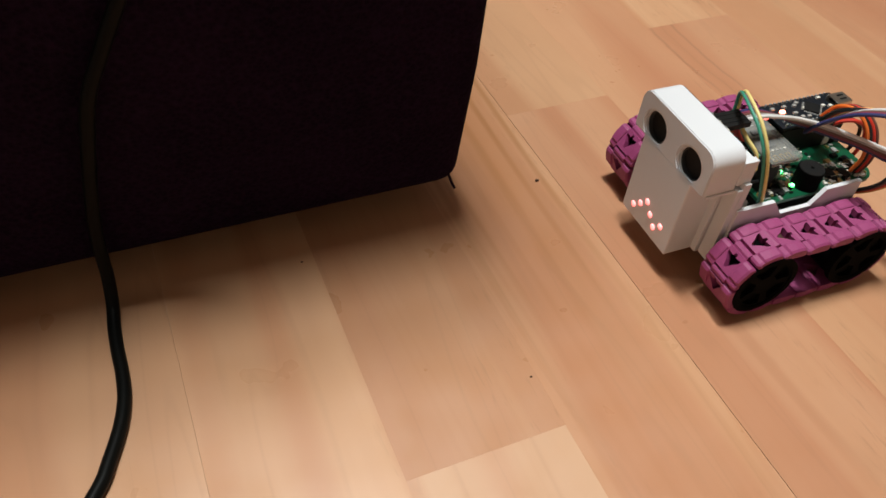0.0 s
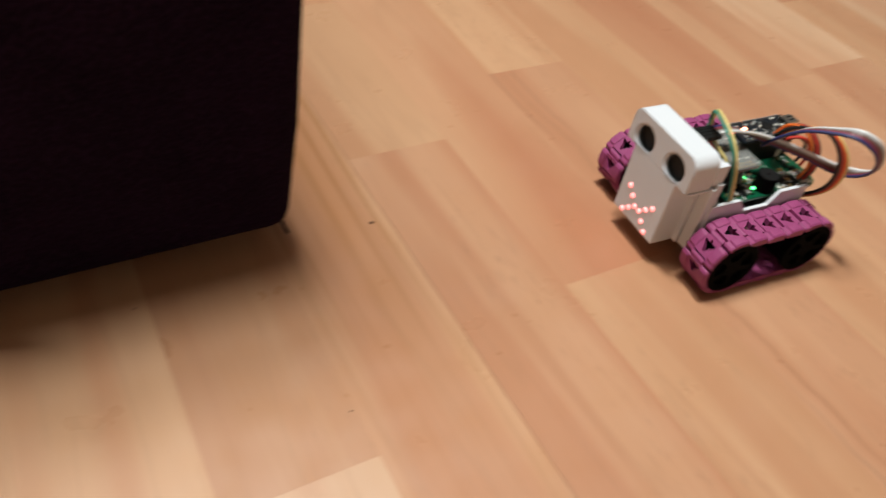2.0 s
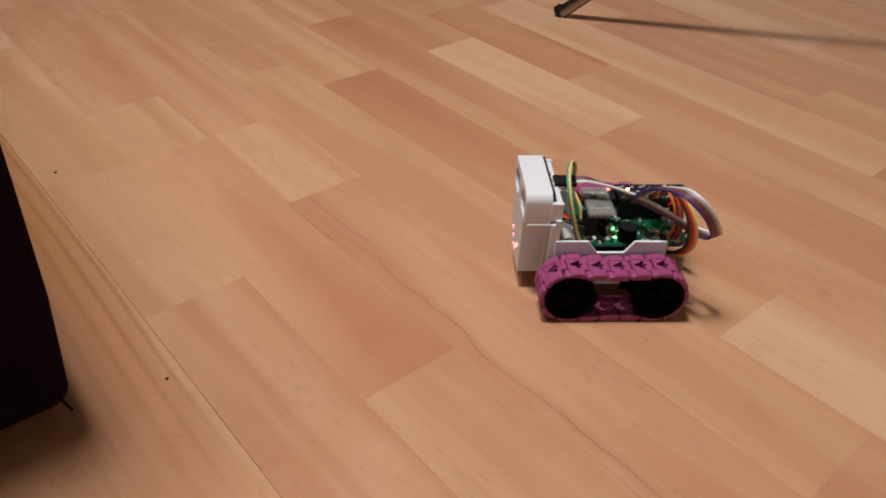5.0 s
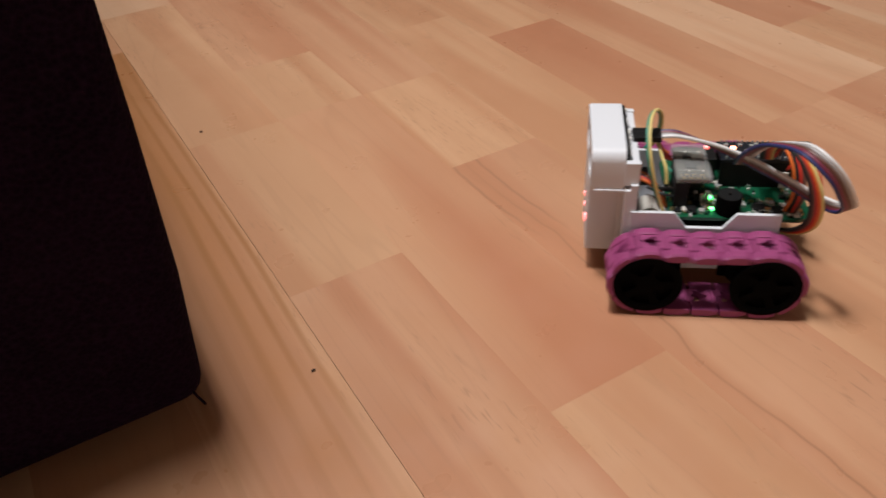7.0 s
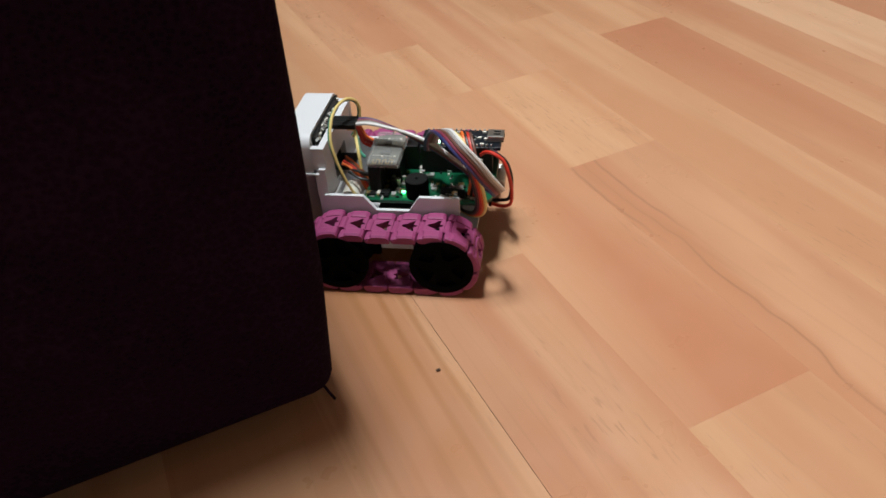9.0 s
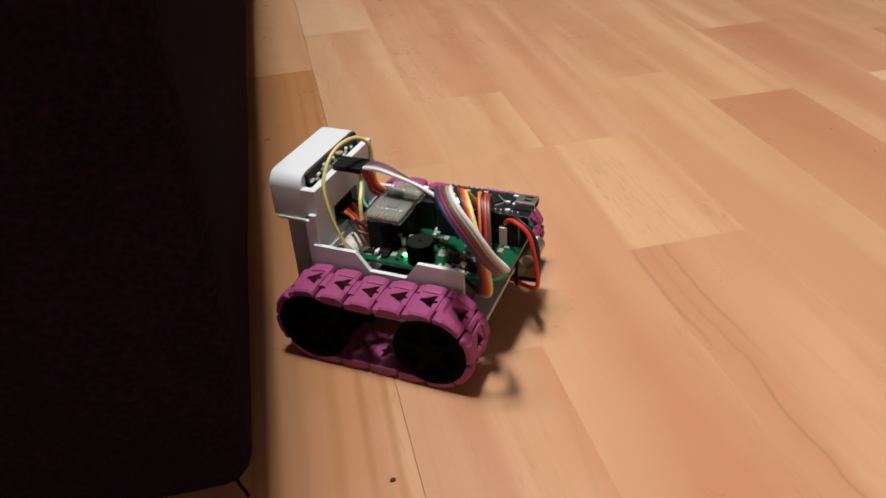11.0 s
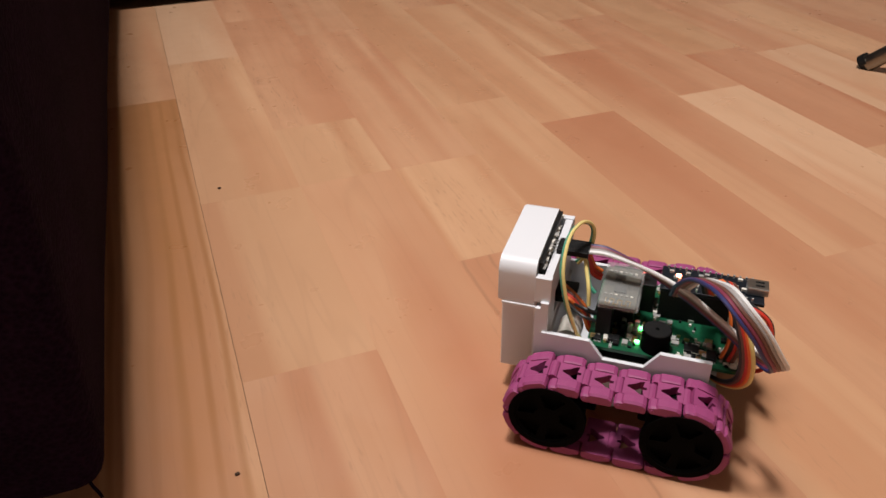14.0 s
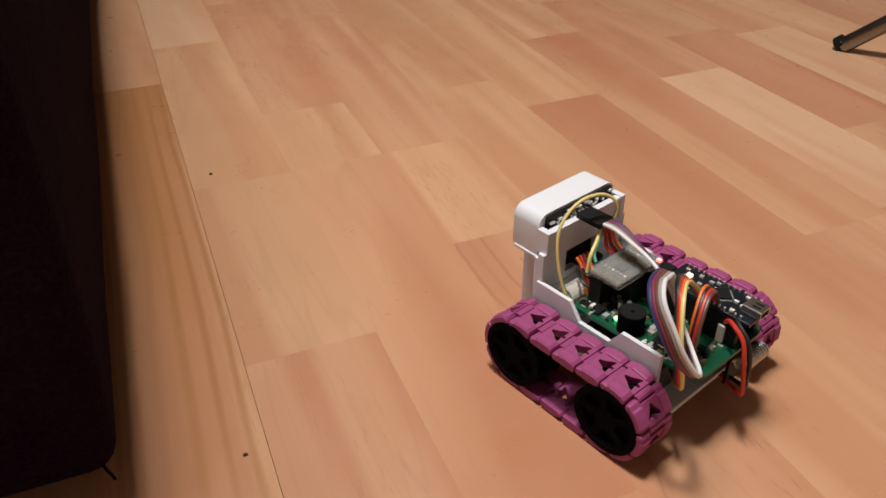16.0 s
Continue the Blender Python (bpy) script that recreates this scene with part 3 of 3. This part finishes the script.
def electronics():
    bm = bmesh.new()
    prism(bm, board_outline(), [], "z", 0.0392, 0.0408)
    board = part("main_board", bm, GREEN, ROBOT, "green circuit board with small soldered parts")
    rnd = random.Random(11)
    # small soldered parts along the board
    for k in range(260):
        x, y = rnd.uniform(-0.046, 0.015), rnd.choice((rnd.uniform(0.008, 0.025), rnd.uniform(-0.025, 0.025)))
        if (x + 0.0112) ** 2 + (y - 0.0205) ** 2 < 0.0075 ** 2:
            continue
        w, d, h = rnd.choice(((0.0016, 0.0008, 0.0006), (0.0012, 0.0022, 0.0007), (0.0030, 0.0024, 0.0012), (0.0010, 0.0010, 0.0009)))
        if rnd.random() < 0.5:
            w, d = d, w
        mat = rnd.choice((SOLDER, SOLDER, BLACK, CREAM, BRASS, BLACK))
        part("component", made(box, x - w / 2, x + w / 2, y - d / 2, y + d / 2, 0.0406, 0.0410 + h), mat, board)
    # square chips
    for x, y, w, d, h in ((0.006, 0.020, 0.005, 0.004, 0.0016), (-0.026, 0.018, 0.006, 0.005, 0.0017), (-0.034, 0.020, 0.004, 0.006, 0.0016), (0.0125, 0.0215, 0.003, 0.003, 0.0014)):
        chip = part("chip", made(box, x - w / 2, x + w / 2, y - d / 2, y + d / 2, 0.0407, 0.0410 + h, 0.0002), BLACK, board)
        bm = bmesh.new()
        for j in range(5):
            for s in (1, -1):
                xx = x - w / 2 + w * (j + 0.5) / 5
                box(bm, xx - 0.0002, xx + 0.0002, y + s * d / 2, y + s * (d / 2 + 0.0008), 0.0409, 0.0413)
        part("pin_row", bm, SOLDER, chip)
    part("pad", made(box, -0.0300, -0.0278, 0.0220, 0.0250, 0.0406, 0.0418, 0.0002), BRASS, board)
    part("pad", made(box, -0.0262, -0.0240, 0.0222, 0.0252, 0.0406, 0.0418, 0.0002), BRASS, board)
    # buzzer
    bz = part("buzzer", made(cyl, (-0.0112, 0.0200, 0.0456), 0.0060, 0.0096, "z", 28), RUBBER, ROBOT, "round black buzzer", smooth=True)
    bm = bmesh.new()
    prism(bm, ring(-0.0112, 0.0200, 0.0056, 28), [ring(-0.0112, 0.0200, 0.0009, 12)], "z", 0.0503, 0.0507)
    part("top_plate", bm, BLACK, bz)
    # microcontroller board on two header rows
    nano = part("controller_board", made(box, -0.0524, -0.0094, -0.0198, -0.0018, 0.0550, 0.0566, 0.0002), BLUE, ROBOT, "dark blue microcontroller board")
    for y in (-0.0186, -0.0030):
        part("header", made(box, -0.0480, -0.0100, y - 0.0013, y + 0.0013, 0.0408, 0.0548), BLACK, nano)
        bm = bmesh.new()
        for j in range(15):
            cyl(bm, (-0.0475 + 0.00254 * j, y, 0.0572), 0.0005, 0.0016, "z", 6)
        part("pin_row", bm, SOLDER, nano)
    turned = Matrix.Translation((-0.0335, -0.0108, 0)) @ Matrix.Rotation(math.pi / 4, 4, "Z")
    bm = made(box, -0.0036, 0.0036, -0.0036, 0.0036, 0.0567, 0.0580, 0.0002)
    bm.transform(turned)
    part("chip", bm, BLACK, nano)
    bm = bmesh.new()
    for j in range(8):
        for s in (1, -1):
            u = -0.0032 + 0.00087 * j
            box(bm, u, u + 0.0004, s * 0.0037, s * 0.0047, 0.0567, 0.0571)
            box(bm, s * 0.0037, s * 0.0047, u, u + 0.0004, 0.0567, 0.0571)
    bm.transform(turned)
    part("chip_legs", bm, SOLDER, nano)
    bm = bmesh.new()
    prism(bm, rounded(-0.0147, -0.0069, 0.0566, 0.0605, (0.001, 0.0006, 0.0006, 0.001), 3), [rounded(-0.0141, -0.0075, 0.0572, 0.0599, (0.001, 0.0004, 0.0004, 0.001), 3)], "x", -0.0536, -0.0450)
    usb = part("usb_socket", bm, STEEL, nano, "metal socket")
    for y in (-0.0126, -0.0099):
        part("slot", made(box, -0.0518, -0.0482, y, y + 0.0009, 0.0604, 0.0607), BLACK, usb)
    part("tongue", made(box, -0.0530, -0.0456, -0.0135, -0.0081, 0.0581, 0.0589), BLACK, usb)
    for x, y in ((-0.0425, -0.0045), (-0.0425, -0.0170), (-0.028, -0.006), (-0.026, -0.015), (-0.023, -0.010), (-0.0205, -0.0155), (-0.0135, -0.006), (-0.0135, -0.0155), (-0.0185, -0.006), (-0.0245, -0.0065), (-0.0285, -0.0165), (-0.0300, -0.0120), (-0.0405, -0.0110), (-0.0440, -0.0100), (-0.0155, -0.0110)):
        part("component", made(box, x - 0.0010, x + 0.0010, y - 0.0007, y + 0.0007, 0.0565, 0.0576), SOLDER if x > -0.03 else CREAM, nano)
    # radio module in clear shrink tube, standing on a black socket
    mod = part("radio_module", made(box, -0.0010, 0.0140, -0.0105, 0.0190, 0.0566, 0.0576), MODULE, ROBOT, "small radio module wrapped in clear shrink tube")
    for x, y, w, d in ((0.0065, 0.0065, 0.005, 0.005), (0.0075, -0.002, 0.004, 0.003)):
        part("chip", made(box, x - w / 2, x + w / 2, y - d / 2, y + d / 2, 0.0575, 0.0586, 0.0002), DARKGREY, mod)
    for k in range(12):
        x, y = 0.0012 + 0.0022 * (k % 6), (0.0112 if k < 6 else -0.0066)
        part("component", made(box, x - 0.0006, x + 0.0006, y - 0.0004, y + 0.0004, 0.0575, 0.0583), SOLDER if k % 3 else CREAM, mod)
    bm = bmesh.new()
    for k in range(7):
        x = 0.0012 + 0.0017 * k
        box(bm, x, x + 0.0005, 0.0140, 0.0178, 0.0576, 0.0579)
        y = 0.0178 if k % 2 else 0.0140
        if k < 6:
            box(bm, x + 0.0005, x + 0.0017, y - 0.0002 - (0.0003 if k % 2 else 0), y + (0.0005 if k % 2 == 0 else 0), 0.0576, 0.0579)
    part("antenna", bm, BRASS, mod, "pale zigzag aerial track")
    part("sleeve", made(box, -0.0025, 0.0148, -0.0118, 0.0198, 0.0555, 0.0600, 0.0016, 4), CLEAR, mod, "clear shrink tube", smooth=True)
    part("socket", made(box, 0.0080, 0.0145, 0.0080, 0.0185, 0.0408, 0.0553, 0.0004), BLACK, ROBOT, "black plug socket")
    # added plain block that makes the space under the module black
    part("black_block", made(box, -0.0005, 0.0135, -0.0030, 0.0075, 0.0408, 0.0530, 0.0005), BLACK, ROBOT, "plain black block under the radio module")
    for k in range(5):
        part("capacitor", made(cyl, (0.0030 - 0.0028 * (k % 3), 0.0105 + 0.0026 * (k // 3), 0.0432), 0.0011, 0.005, "z", 10), BLACK if k % 2 else SOLDER, ROBOT)
    part("header", made(box, -0.008, 0.012, -0.016, -0.004, 0.0408, 0.0553, 0.0004), BLACK, ROBOT, "black pin header")
    # plugs
    bm = bmesh.new()
    for j in range(4):
        box(bm, 0.0218, 0.0355, -0.0040 + 0.00254 * j, -0.0040 + 0.00254 * j + 0.0024, 0.0704, 0.0730, 0.0002)
    part("plug", bm, BLACK, ROBOT, "black four-pin wire plug")
    bm = bmesh.new()
    for j in range(4):
        box(bm, 0.0355, 0.0385, -0.0031 + 0.00254 * j, -0.0025 + 0.00254 * j, 0.0714, 0.0720)
    part("pin_row", bm, SOLDER, ROBOT)
    part("plug", made(box, 0.0255, 0.0350, -0.005, 0.0085, 0.0470, 0.0500, 0.0003), BLACK, ROBOT, "black wire plug")
    part("power_plug", made(box, -0.0430, -0.0395, -0.0070, -0.0010, 0.0408, 0.0500, 0.0004), CREAM, ROBOT, "cream two-pin plug")
    part("motor", made(cyl, (0.0255, 0.0150, 0.0370), 0.0052, 0.0120, "y", 20), CREAM, ROBOT, "pale motor end")
    # coil spring at the back
    pts = [mm(-49.5 + 3.6 * math.cos(a), -10.0 - 18.0 * a / (2 * math.pi * 11), 27.5 + 3.6 * math.sin(a)) for a in (2 * math.pi * k / 14 for k in range(14 * 11 + 1))]
    part("coil_spring", made(tube, pts, 0.00055, 6), STEEL, ROBOT, "metal coil spring", smooth=True)
    part("rear_plate", made(box, -0.0460, -0.0445, -0.0280, -0.0080, 0.0150, 0.0330), BLACK, ROBOT, "black battery end plate")
    # lights; the red spot is an added glow for a reflection on the sleeve
    for x, y, z, mat in ((-4.4, 10.2, 42.2, LED_GREEN), (-3.7, 19.9, 42.2, LED_GREEN), (-18.8, -6.0, 57.6, LED_PALE), (-2.7, -8.1, 60.2, SLEEVE_GLOW), (-16.6, -12.0, 57.8, LED_ORANGE)):
        part("indicator_or_glow", made(box, (x - 1.1) / 1000, (x + 1.1) / 1000, (y - 0.9) / 1000, (y + 0.9) / 1000, (z - 1.0) / 1000, (z + 0.3) / 1000, 0.0002), mat, ROBOT, "small glowing indicator or reflected red glow")


electronics()


def wire(color, pts, r=0.00088):
    part("wire", made(tube, smooth_path([mm(*p) for p in pts], 6), r, 8), WIRES[color], ROBOT, color + " wire", smooth=True)


def ribbon(colors, pts, sides, pitch=1.42):
    """Wires side by side along a path; sides: the way across at each point."""
    for j, c in enumerate(colors):
        o = (j - (len(colors) - 1) / 2) * pitch
        wire(c, [tuple(Vector(p) + o * Vector(s).normalized()) for p, s in zip(pts, sides)])


def wiring():
    ribbon(("blue", "maroon", "brown", "grey", "white"),
           [(23, 0, 71.8), (15, 0.8, 72.4), (5, 2.2, 70.2), (-7.5, 4, 66), (-21.6, 10, 62), (-35, 20.5, 59), (-47, 30, 55.5), (-54.5, 38.5, 56.5), (-55.5, 45.5, 62), (-51.5, 49.5, 70), (-45.8, 50.6, 79.1), (-39, 48.5, 86), (-33, 41.5, 88.5), (-28.4, 31, 84.6), (-23, 19, 77.5), (-18.5, 10, 67), (-17, 5.5, 59)],
           [(0, 1, 0), (0, 1, 0.1), (0.1, 0.9, 0.4), (0.2, 0.6, 0.8), (0.2, 0.3, 1), (0.3, 0.2, 1), (0.0, 0.2, 1), (-0.5, 0.2, 0.8), (-0.9, 0.0, 0.3), (-0.8, -0.1, 0.4), (-0.7, -0.2, 0.6), (-0.7, -0.2, 0.6), (-0.8, -0.4, 0.4), (-0.9, -0.35, 0.1), (-1, -0.2, 0), (-1, 0, 0), (-1, 0, 0)])
    ribbon(("yellow", "orange", "red", "brown", "black"),
           [(-30, 0, 59), (-28, 8, 70), (-30, 18, 77), (-36, 28, 77.5), (-42, 35, 68), (-45.5, 36.5, 56), (-46, 34.5, 45), (-43, 29, 36.5), (-37, 22, 31.5), (-30, 15, 30)],
           [(1, 0, 0), (1, -0.2, 0), (1, -0.3, 0), (1, -0.5, 0.1), (1, -0.6, 0.1), (1, -0.5, 0), (1, -0.4, 0), (1, -0.5, 0), (0.8, -0.8, 0), (0.7, -0.8, 0)], 1.25)
    ribbon(("brown", "red", "black", "orange"),
           [(-34, -3, 58.5), (-35, 2, 67), (-37, 10, 70), (-40, 18, 64), (-41.5, 22, 52), (-40, 21, 42)],
           [(1, 0, 0), (1, -0.2, 0), (1, -0.3, 0), (1, -0.4, 0), (1, -0.4, 0), (1, -0.4, 0)], 1.5)
    for j, c in enumerate(("orange", "red", "brown", "orange")):
        wire(c, [(31, 8 - 2.4 * j, 51), (26, 10 - 2.0 * j, 49.5), (20.5, 13 - 2.2 * j, 45), (17.5, 14 - 2.4 * j, 39), (14, 13 - 2.4 * j, 36)], 0.0008)
    wire("yellow", [(27, -5, 60), (23.5, -3.6, 66), (21.6, -4.2, 72), (21.2, -5, 77), (22.2, -4.2, 81.2), (24.3, -1.5, 84.2), (26.6, 3, 85.6), (28.8, 10.5, 85), (29.6, 18, 81.8), (29.2, 24.6, 75), (27.2, 27.4, 66), (24.3, 28, 56), (20.7, 27.3, 45.8), (18, 25, 41.5)], 0.00075)
    wire("green", [(28, -6.5, 60), (24.5, -4.8, 66), (22.6, -5.2, 72), (22.2, -6, 77), (23.2, -5.2, 80.6), (25.3, -2.5, 83.2), (27.6, 2.2, 84.4), (29.8, 9.5, 83.8), (30.6, 17, 80.8), (30.2, 23.6, 74.4), (28.2, 26.2, 65.5), (25.4, 26.9, 56), (21.6, 26.3, 46.3), (19, 24.3, 41.5)], 0.00072)
    for c, y0, x1, y1, z1 in (("orange", -3.2, 16, -5, 58), ("red", -1.0, 15.5, -1.5, 58), ("red", 1.2, 15.5, 2, 58.5), ("green", 2.6, 16.5, 12.5, 58), ("yellow", 3.6, 18.5, 15.5, 53)):
        wire(c, [(27, y0, 69.5), (23.5, y0 - 0.6, 68.5), (21.5, 0.6 * y0 + 0.4 * y1 - 1, 64.5), (19.5, 0.2 * y0 + 0.8 * y1, 60.5), (x1, y1, z1)])
    wire("red", [(-41, -3.4, 49.6), (-43.5, -1, 54), (-48.2, 3, 56.5), (-54.5, 5, 53), (-57.5, 6, 44), (-58.5, 4, 33), (-57, -1, 22), (-51, -7, 16.5), (-42, -10, 17)], 0.0010)
    wire("black", [(-41, -6, 49.6), (-44.5, -4, 54.5), (-49.5, 0, 55), (-55.5, 2, 51), (-58, 2, 43), (-58, 0, 33), (-56, -5, 23), (-50, -11, 17.5), (-42, -12, 17)], 0.0010)
    for y, z in ((16, 46), (13, 48), (10, 45)):
        wire("black", [(14, y, z), (20, y + 1, z + 2), (27, y - 4, 48.5)], 0.0007)


wiring()

# ---- floor of three-strip boards, last in the file ----
VEIN = 0.080
TONES = [wood("beech_pale", (0.575, 0.352, 0.214), (0.53, 0.306, 0.178), grain=0.08), wood("beech_light", (0.54, 0.305, 0.17), (0.475, 0.255, 0.138)),
         wood("beech_rosy", (0.515, 0.278, 0.156), (0.455, 0.23, 0.127)), wood("beech_red", (0.475, 0.232, 0.128), (0.42, 0.194, 0.104)),
         wood("beech_brown", (0.45, 0.232, 0.112), (0.35, 0.165, 0.072)), wood("beech_veined", (0.515, 0.278, 0.156), (0.455, 0.23, 0.127), False, VEIN), wood("beech_orange", (0.53, 0.288, 0.157), (0.475, 0.242, 0.130), heart=-1, core=(0.36, 0.158, 0.062), grain=0.45),
         wood("beech_heart", (0.53, 0.292, 0.163), (0.48, 0.25, 0.138), heart=1), wood("beech_heart_far", (0.53, 0.292, 0.163), (0.48, 0.25, 0.138), heart=-1)]
X0, STRIP = -0.0660, 0.0675
# strip number: joints along y from near to far, and the tone of each stave between them
STAVES = {
    -4: ([0.30], [1, 2]), -3: ([0.36], [1, 2]), -2: ([-0.053, 0.42], [0, 1, 1]), -1: ([-0.21, 0.527], [1, 6, 1]),
    0: ([-0.29, 0.137, 0.324, 0.62], [1, 2, 1, 1, 0]), 1: ([0.0, 0.325, 0.426, 0.74], [1, 7, 1, 2, 2]), 2: ([-0.24, 0.196, 0.325, 0.66], [1, 5, 1, 2, 2]),
    3: ([-0.19, 0.42], [2, 1, 1]), 4: ([-0.093, 0.357, 0.71], [0, 8, 1, 2]), 5: ([-0.21, 0.12, 0.50], [1, 2, 8, 1]), 6: ([-0.16, 0.126, 0.364, 0.6], [1, 2, 0, 2, 1]),
    7: ([-0.12, 0.224, 0.45], [1, 1, 3, 1]), 8: ([-0.058, 0.43], [3, 0, 2]), 9: ([0.05, 0.31, 0.58], [1, 2, 1, 2]), 10: ([-0.08, 0.24], [2, 1, 2]),
    11: ([0.12, 0.40], [1, 0, 2]), 12: ([0.02, 0.33], [2, 1, 1]), 13: ([-0.05, 0.26], [0, 2, 1]), 14: ([0.1, 0.5], [2, 1, 0])}
Y_LO, Y_HI = -0.45, 1.05


def stave(bm, x0, x1, y0, y1):
    vs = [bm.verts.new(p) for p in ((x0, y0, -0.005), (x1, y0, -0.005), (x1, y1, -0.005), (x0, y1, -0.005))]
    e = 0.00003
    ms = [bm.verts.new(p) for p in ((x0, y0, -e), (x1, y0, -e), (x1, y1, -e), (x0, y1, -e))]
    ts = [bm.verts.new(p) for p in ((x0 + e, y0 + e, 0), (x1 - e, y0 + e, 0), (x1 - e, y1 - e, 0), (x0 + e, y1 - e, 0))]
    for a, b in ((vs, ms), (ms, ts)):
        for k in range(4):
            bm.faces.new((a[k], a[(k + 1) % 4], b[(k + 1) % 4], b[k]))
    bm.faces.new(ts)


def edges_of(k):
    """The sides of a strip; every third joint is the open joint between two boards."""
    gap = [0.0, 0.0]
    if k % 3 == 0:
        gap[0] = 0.00011 if k == 0 else 0.0
    if k % 3 == 2:
        gap[1] = 0.00011 if k == -1 else 0.00006 if k == -4 else 0.0
    return X0 + k * STRIP + gap[0], X0 + (k + 1) * STRIP - gap[1]


FLOOR = structure("floor", made(box, -1.5, 2.3, -1.8, 1.9, -0.03, -0.006), UNDER, "floor of lacquered beech three-strip boards")
for k, (joints, tones) in STAVES.items():
    xa, xb = edges_of(k)
    ys = [Y_LO, *joints, Y_HI]
    for ya, yb, tone in zip(ys, ys[1:], tones):
        part("stave", made(stave, xa, xb, ya, yb), TONES[tone], FLOOR)
bm = bmesh.new()
rnd = random.Random(5)
for k in range(-21, 35):
    xa, xb = edges_of(k)
    spans = ((-1.8, Y_LO), (Y_HI, 1.9)) if k in STAVES else ((-1.8, 1.9),)
    for lo, hi in spans:
        y = lo
        while y < hi - 0.02:
            z = min(hi, y + rnd.uniform(0.25, 0.5))
            stave(bm, xa, xb, y, z)
            y = z
far = part("stave_field", bm, wood("beech_mixed", (0.55, 0.31, 0.17), (0.43, 0.215, 0.11), True), FLOOR)
tagged(far, "lacquered beech staves", kind="stuff")


# ---- what moves ----
ROUTE = [(0, 0.003, 0.0205, 178.8), (1.05, 0.003, 0.0205, 178.8), (1.15, 0.0085, 0.0203, 178.7), (1.5, 0.048, 0.019, 178.4), (2.0, 0.112, 0.0135, 176.1), (2.5, 0.176, 0.0055, 173.6), (2.62, 0.189, 0.003, 172.3),
         (4.6, 0.189, 0.0025, 171.9), (4.7, 0.191, 0.0035, 164.4), (4.8, 0.193, 0.001, 150.6), (4.88, 0.192, 0.0, 142.6), (6.3, 0.192, 0.0, 142.3), (6.45, 0.182, 0.008, 142.3),
         (7.3, 0.101, 0.073, 142.4), (7.5, 0.0815, 0.088, 142.6), (8.0, 0.032, 0.126, 141.4), (8.5, -0.016, 0.164, 142.8), (8.75, -0.040, 0.182, 145.0), (8.85, -0.044, 0.185, 145.6),
         (11.45, -0.043, 0.1825, 144.6), (11.6, -0.034, 0.177, 143.6), (12.0, 0.003, 0.151, 142.2), (12.5, 0.052, 0.113, 141.8), (12.95, 0.097, 0.076, 142.0), (13.05, 0.104, 0.070, 141.2),
         (15.05, 0.103, 0.0705, 141.2), (15.1, 0.1045, 0.071, 138.0), (15.2, 0.108, 0.071, 125.7), (15.3, 0.1078, 0.068, 113.0), (15.38, 0.107, 0.0655, 108.2), (16, 0.107, 0.0655, 108.2)]


def travelled():
    """Times, and how far the left and right track have run by then."""
    rows, left, right = [(0.0, 0.0, 0.0)], 0.0, 0.0
    for (ta, xa, ya, ha), (tb, xb, yb, hb) in zip(ROUTE, ROUTE[1:]):
        h = radians((ha + hb) / 2)
        ahead, turn = (xb - xa) * math.cos(h) + (yb - ya) * math.sin(h), radians(hb - ha)
        if tb - ta > 0.55 and abs(ahead) + abs(turn) * TY < 0.008:
            ahead = turn = 0.0
        n = max(1, math.ceil((tb - ta) / 0.1)) if abs(ahead) + abs(turn) > 1e-6 else 1
        for k in range(1, n + 1):
            rows.append((ta + (tb - ta) * k / n, left + (ahead - turn * TY) * k / n, right + (ahead + turn * TY) * k / n))
        left, right = left + ahead - turn * TY, right + ahead + turn * TY
    return rows


ROUND = 4 * WB + 2 * math.pi * WR


def on_track(u, y):
    """Pose of a link u metres along its loop: over the top to the front, down, and back along the floor."""
    u %= ROUND
    half, arc = 2 * WB, math.pi * WR
    if u < half:
        s = u / half
        return pose(-WB + u, y, WZ + WR - 0.0012 * math.sin(math.pi * s) ** 2, 0, 0, 0)
    if u < half + arc:
        a = (u - half) / WR
        return pose(WB + WR * math.sin(a), y, WZ + WR * math.cos(a), 0, math.degrees(a), 0)
    if u < 2 * half + arc:
        return pose(WB - (u - half - arc), y, WZ - WR, 0, 180, 0)
    a = (u - 2 * half - arc) / WR
    return pose(-WB - WR * math.sin(a), y, WZ - WR * math.cos(a), 0, 180 + math.degrees(a), 0)


def motions():
    walk(ROBOT, [(t, pose(x, y, 0, 0, 0, h)) for t, x, y, h in ROUTE])
    runs = travelled()
    for ob, sy, k in TRACKS:
        walk(ob, [(t, on_track(0.004 + k * ROUND / LINKS + (a if sy > 0 else b), sy * TY)) for t, a, b in runs])
    for ob, sx, sy in WHEELS:
        walk(ob, [(t, pose(sx * WB, sy * TY, WZ, 0, math.degrees((a if sy > 0 else b) / WR), 0)) for t, a, b in runs])
    for k, ob in enumerate(DOTS):
        d = 0.0561 - (0.00006 if k in (2, 3, 8, 9) else 0)
        at = [pose(d, p[k][0] / 1000, p[k][1] / 1000) for p in (GRID_A, GRID_X, GRID_S)]
        walk(ob, [(0, at[0]), (1.03, at[0]), (1.07, at[1]), (3.1, at[1]), (3.14, at[2]), (16, at[2])])


motions()
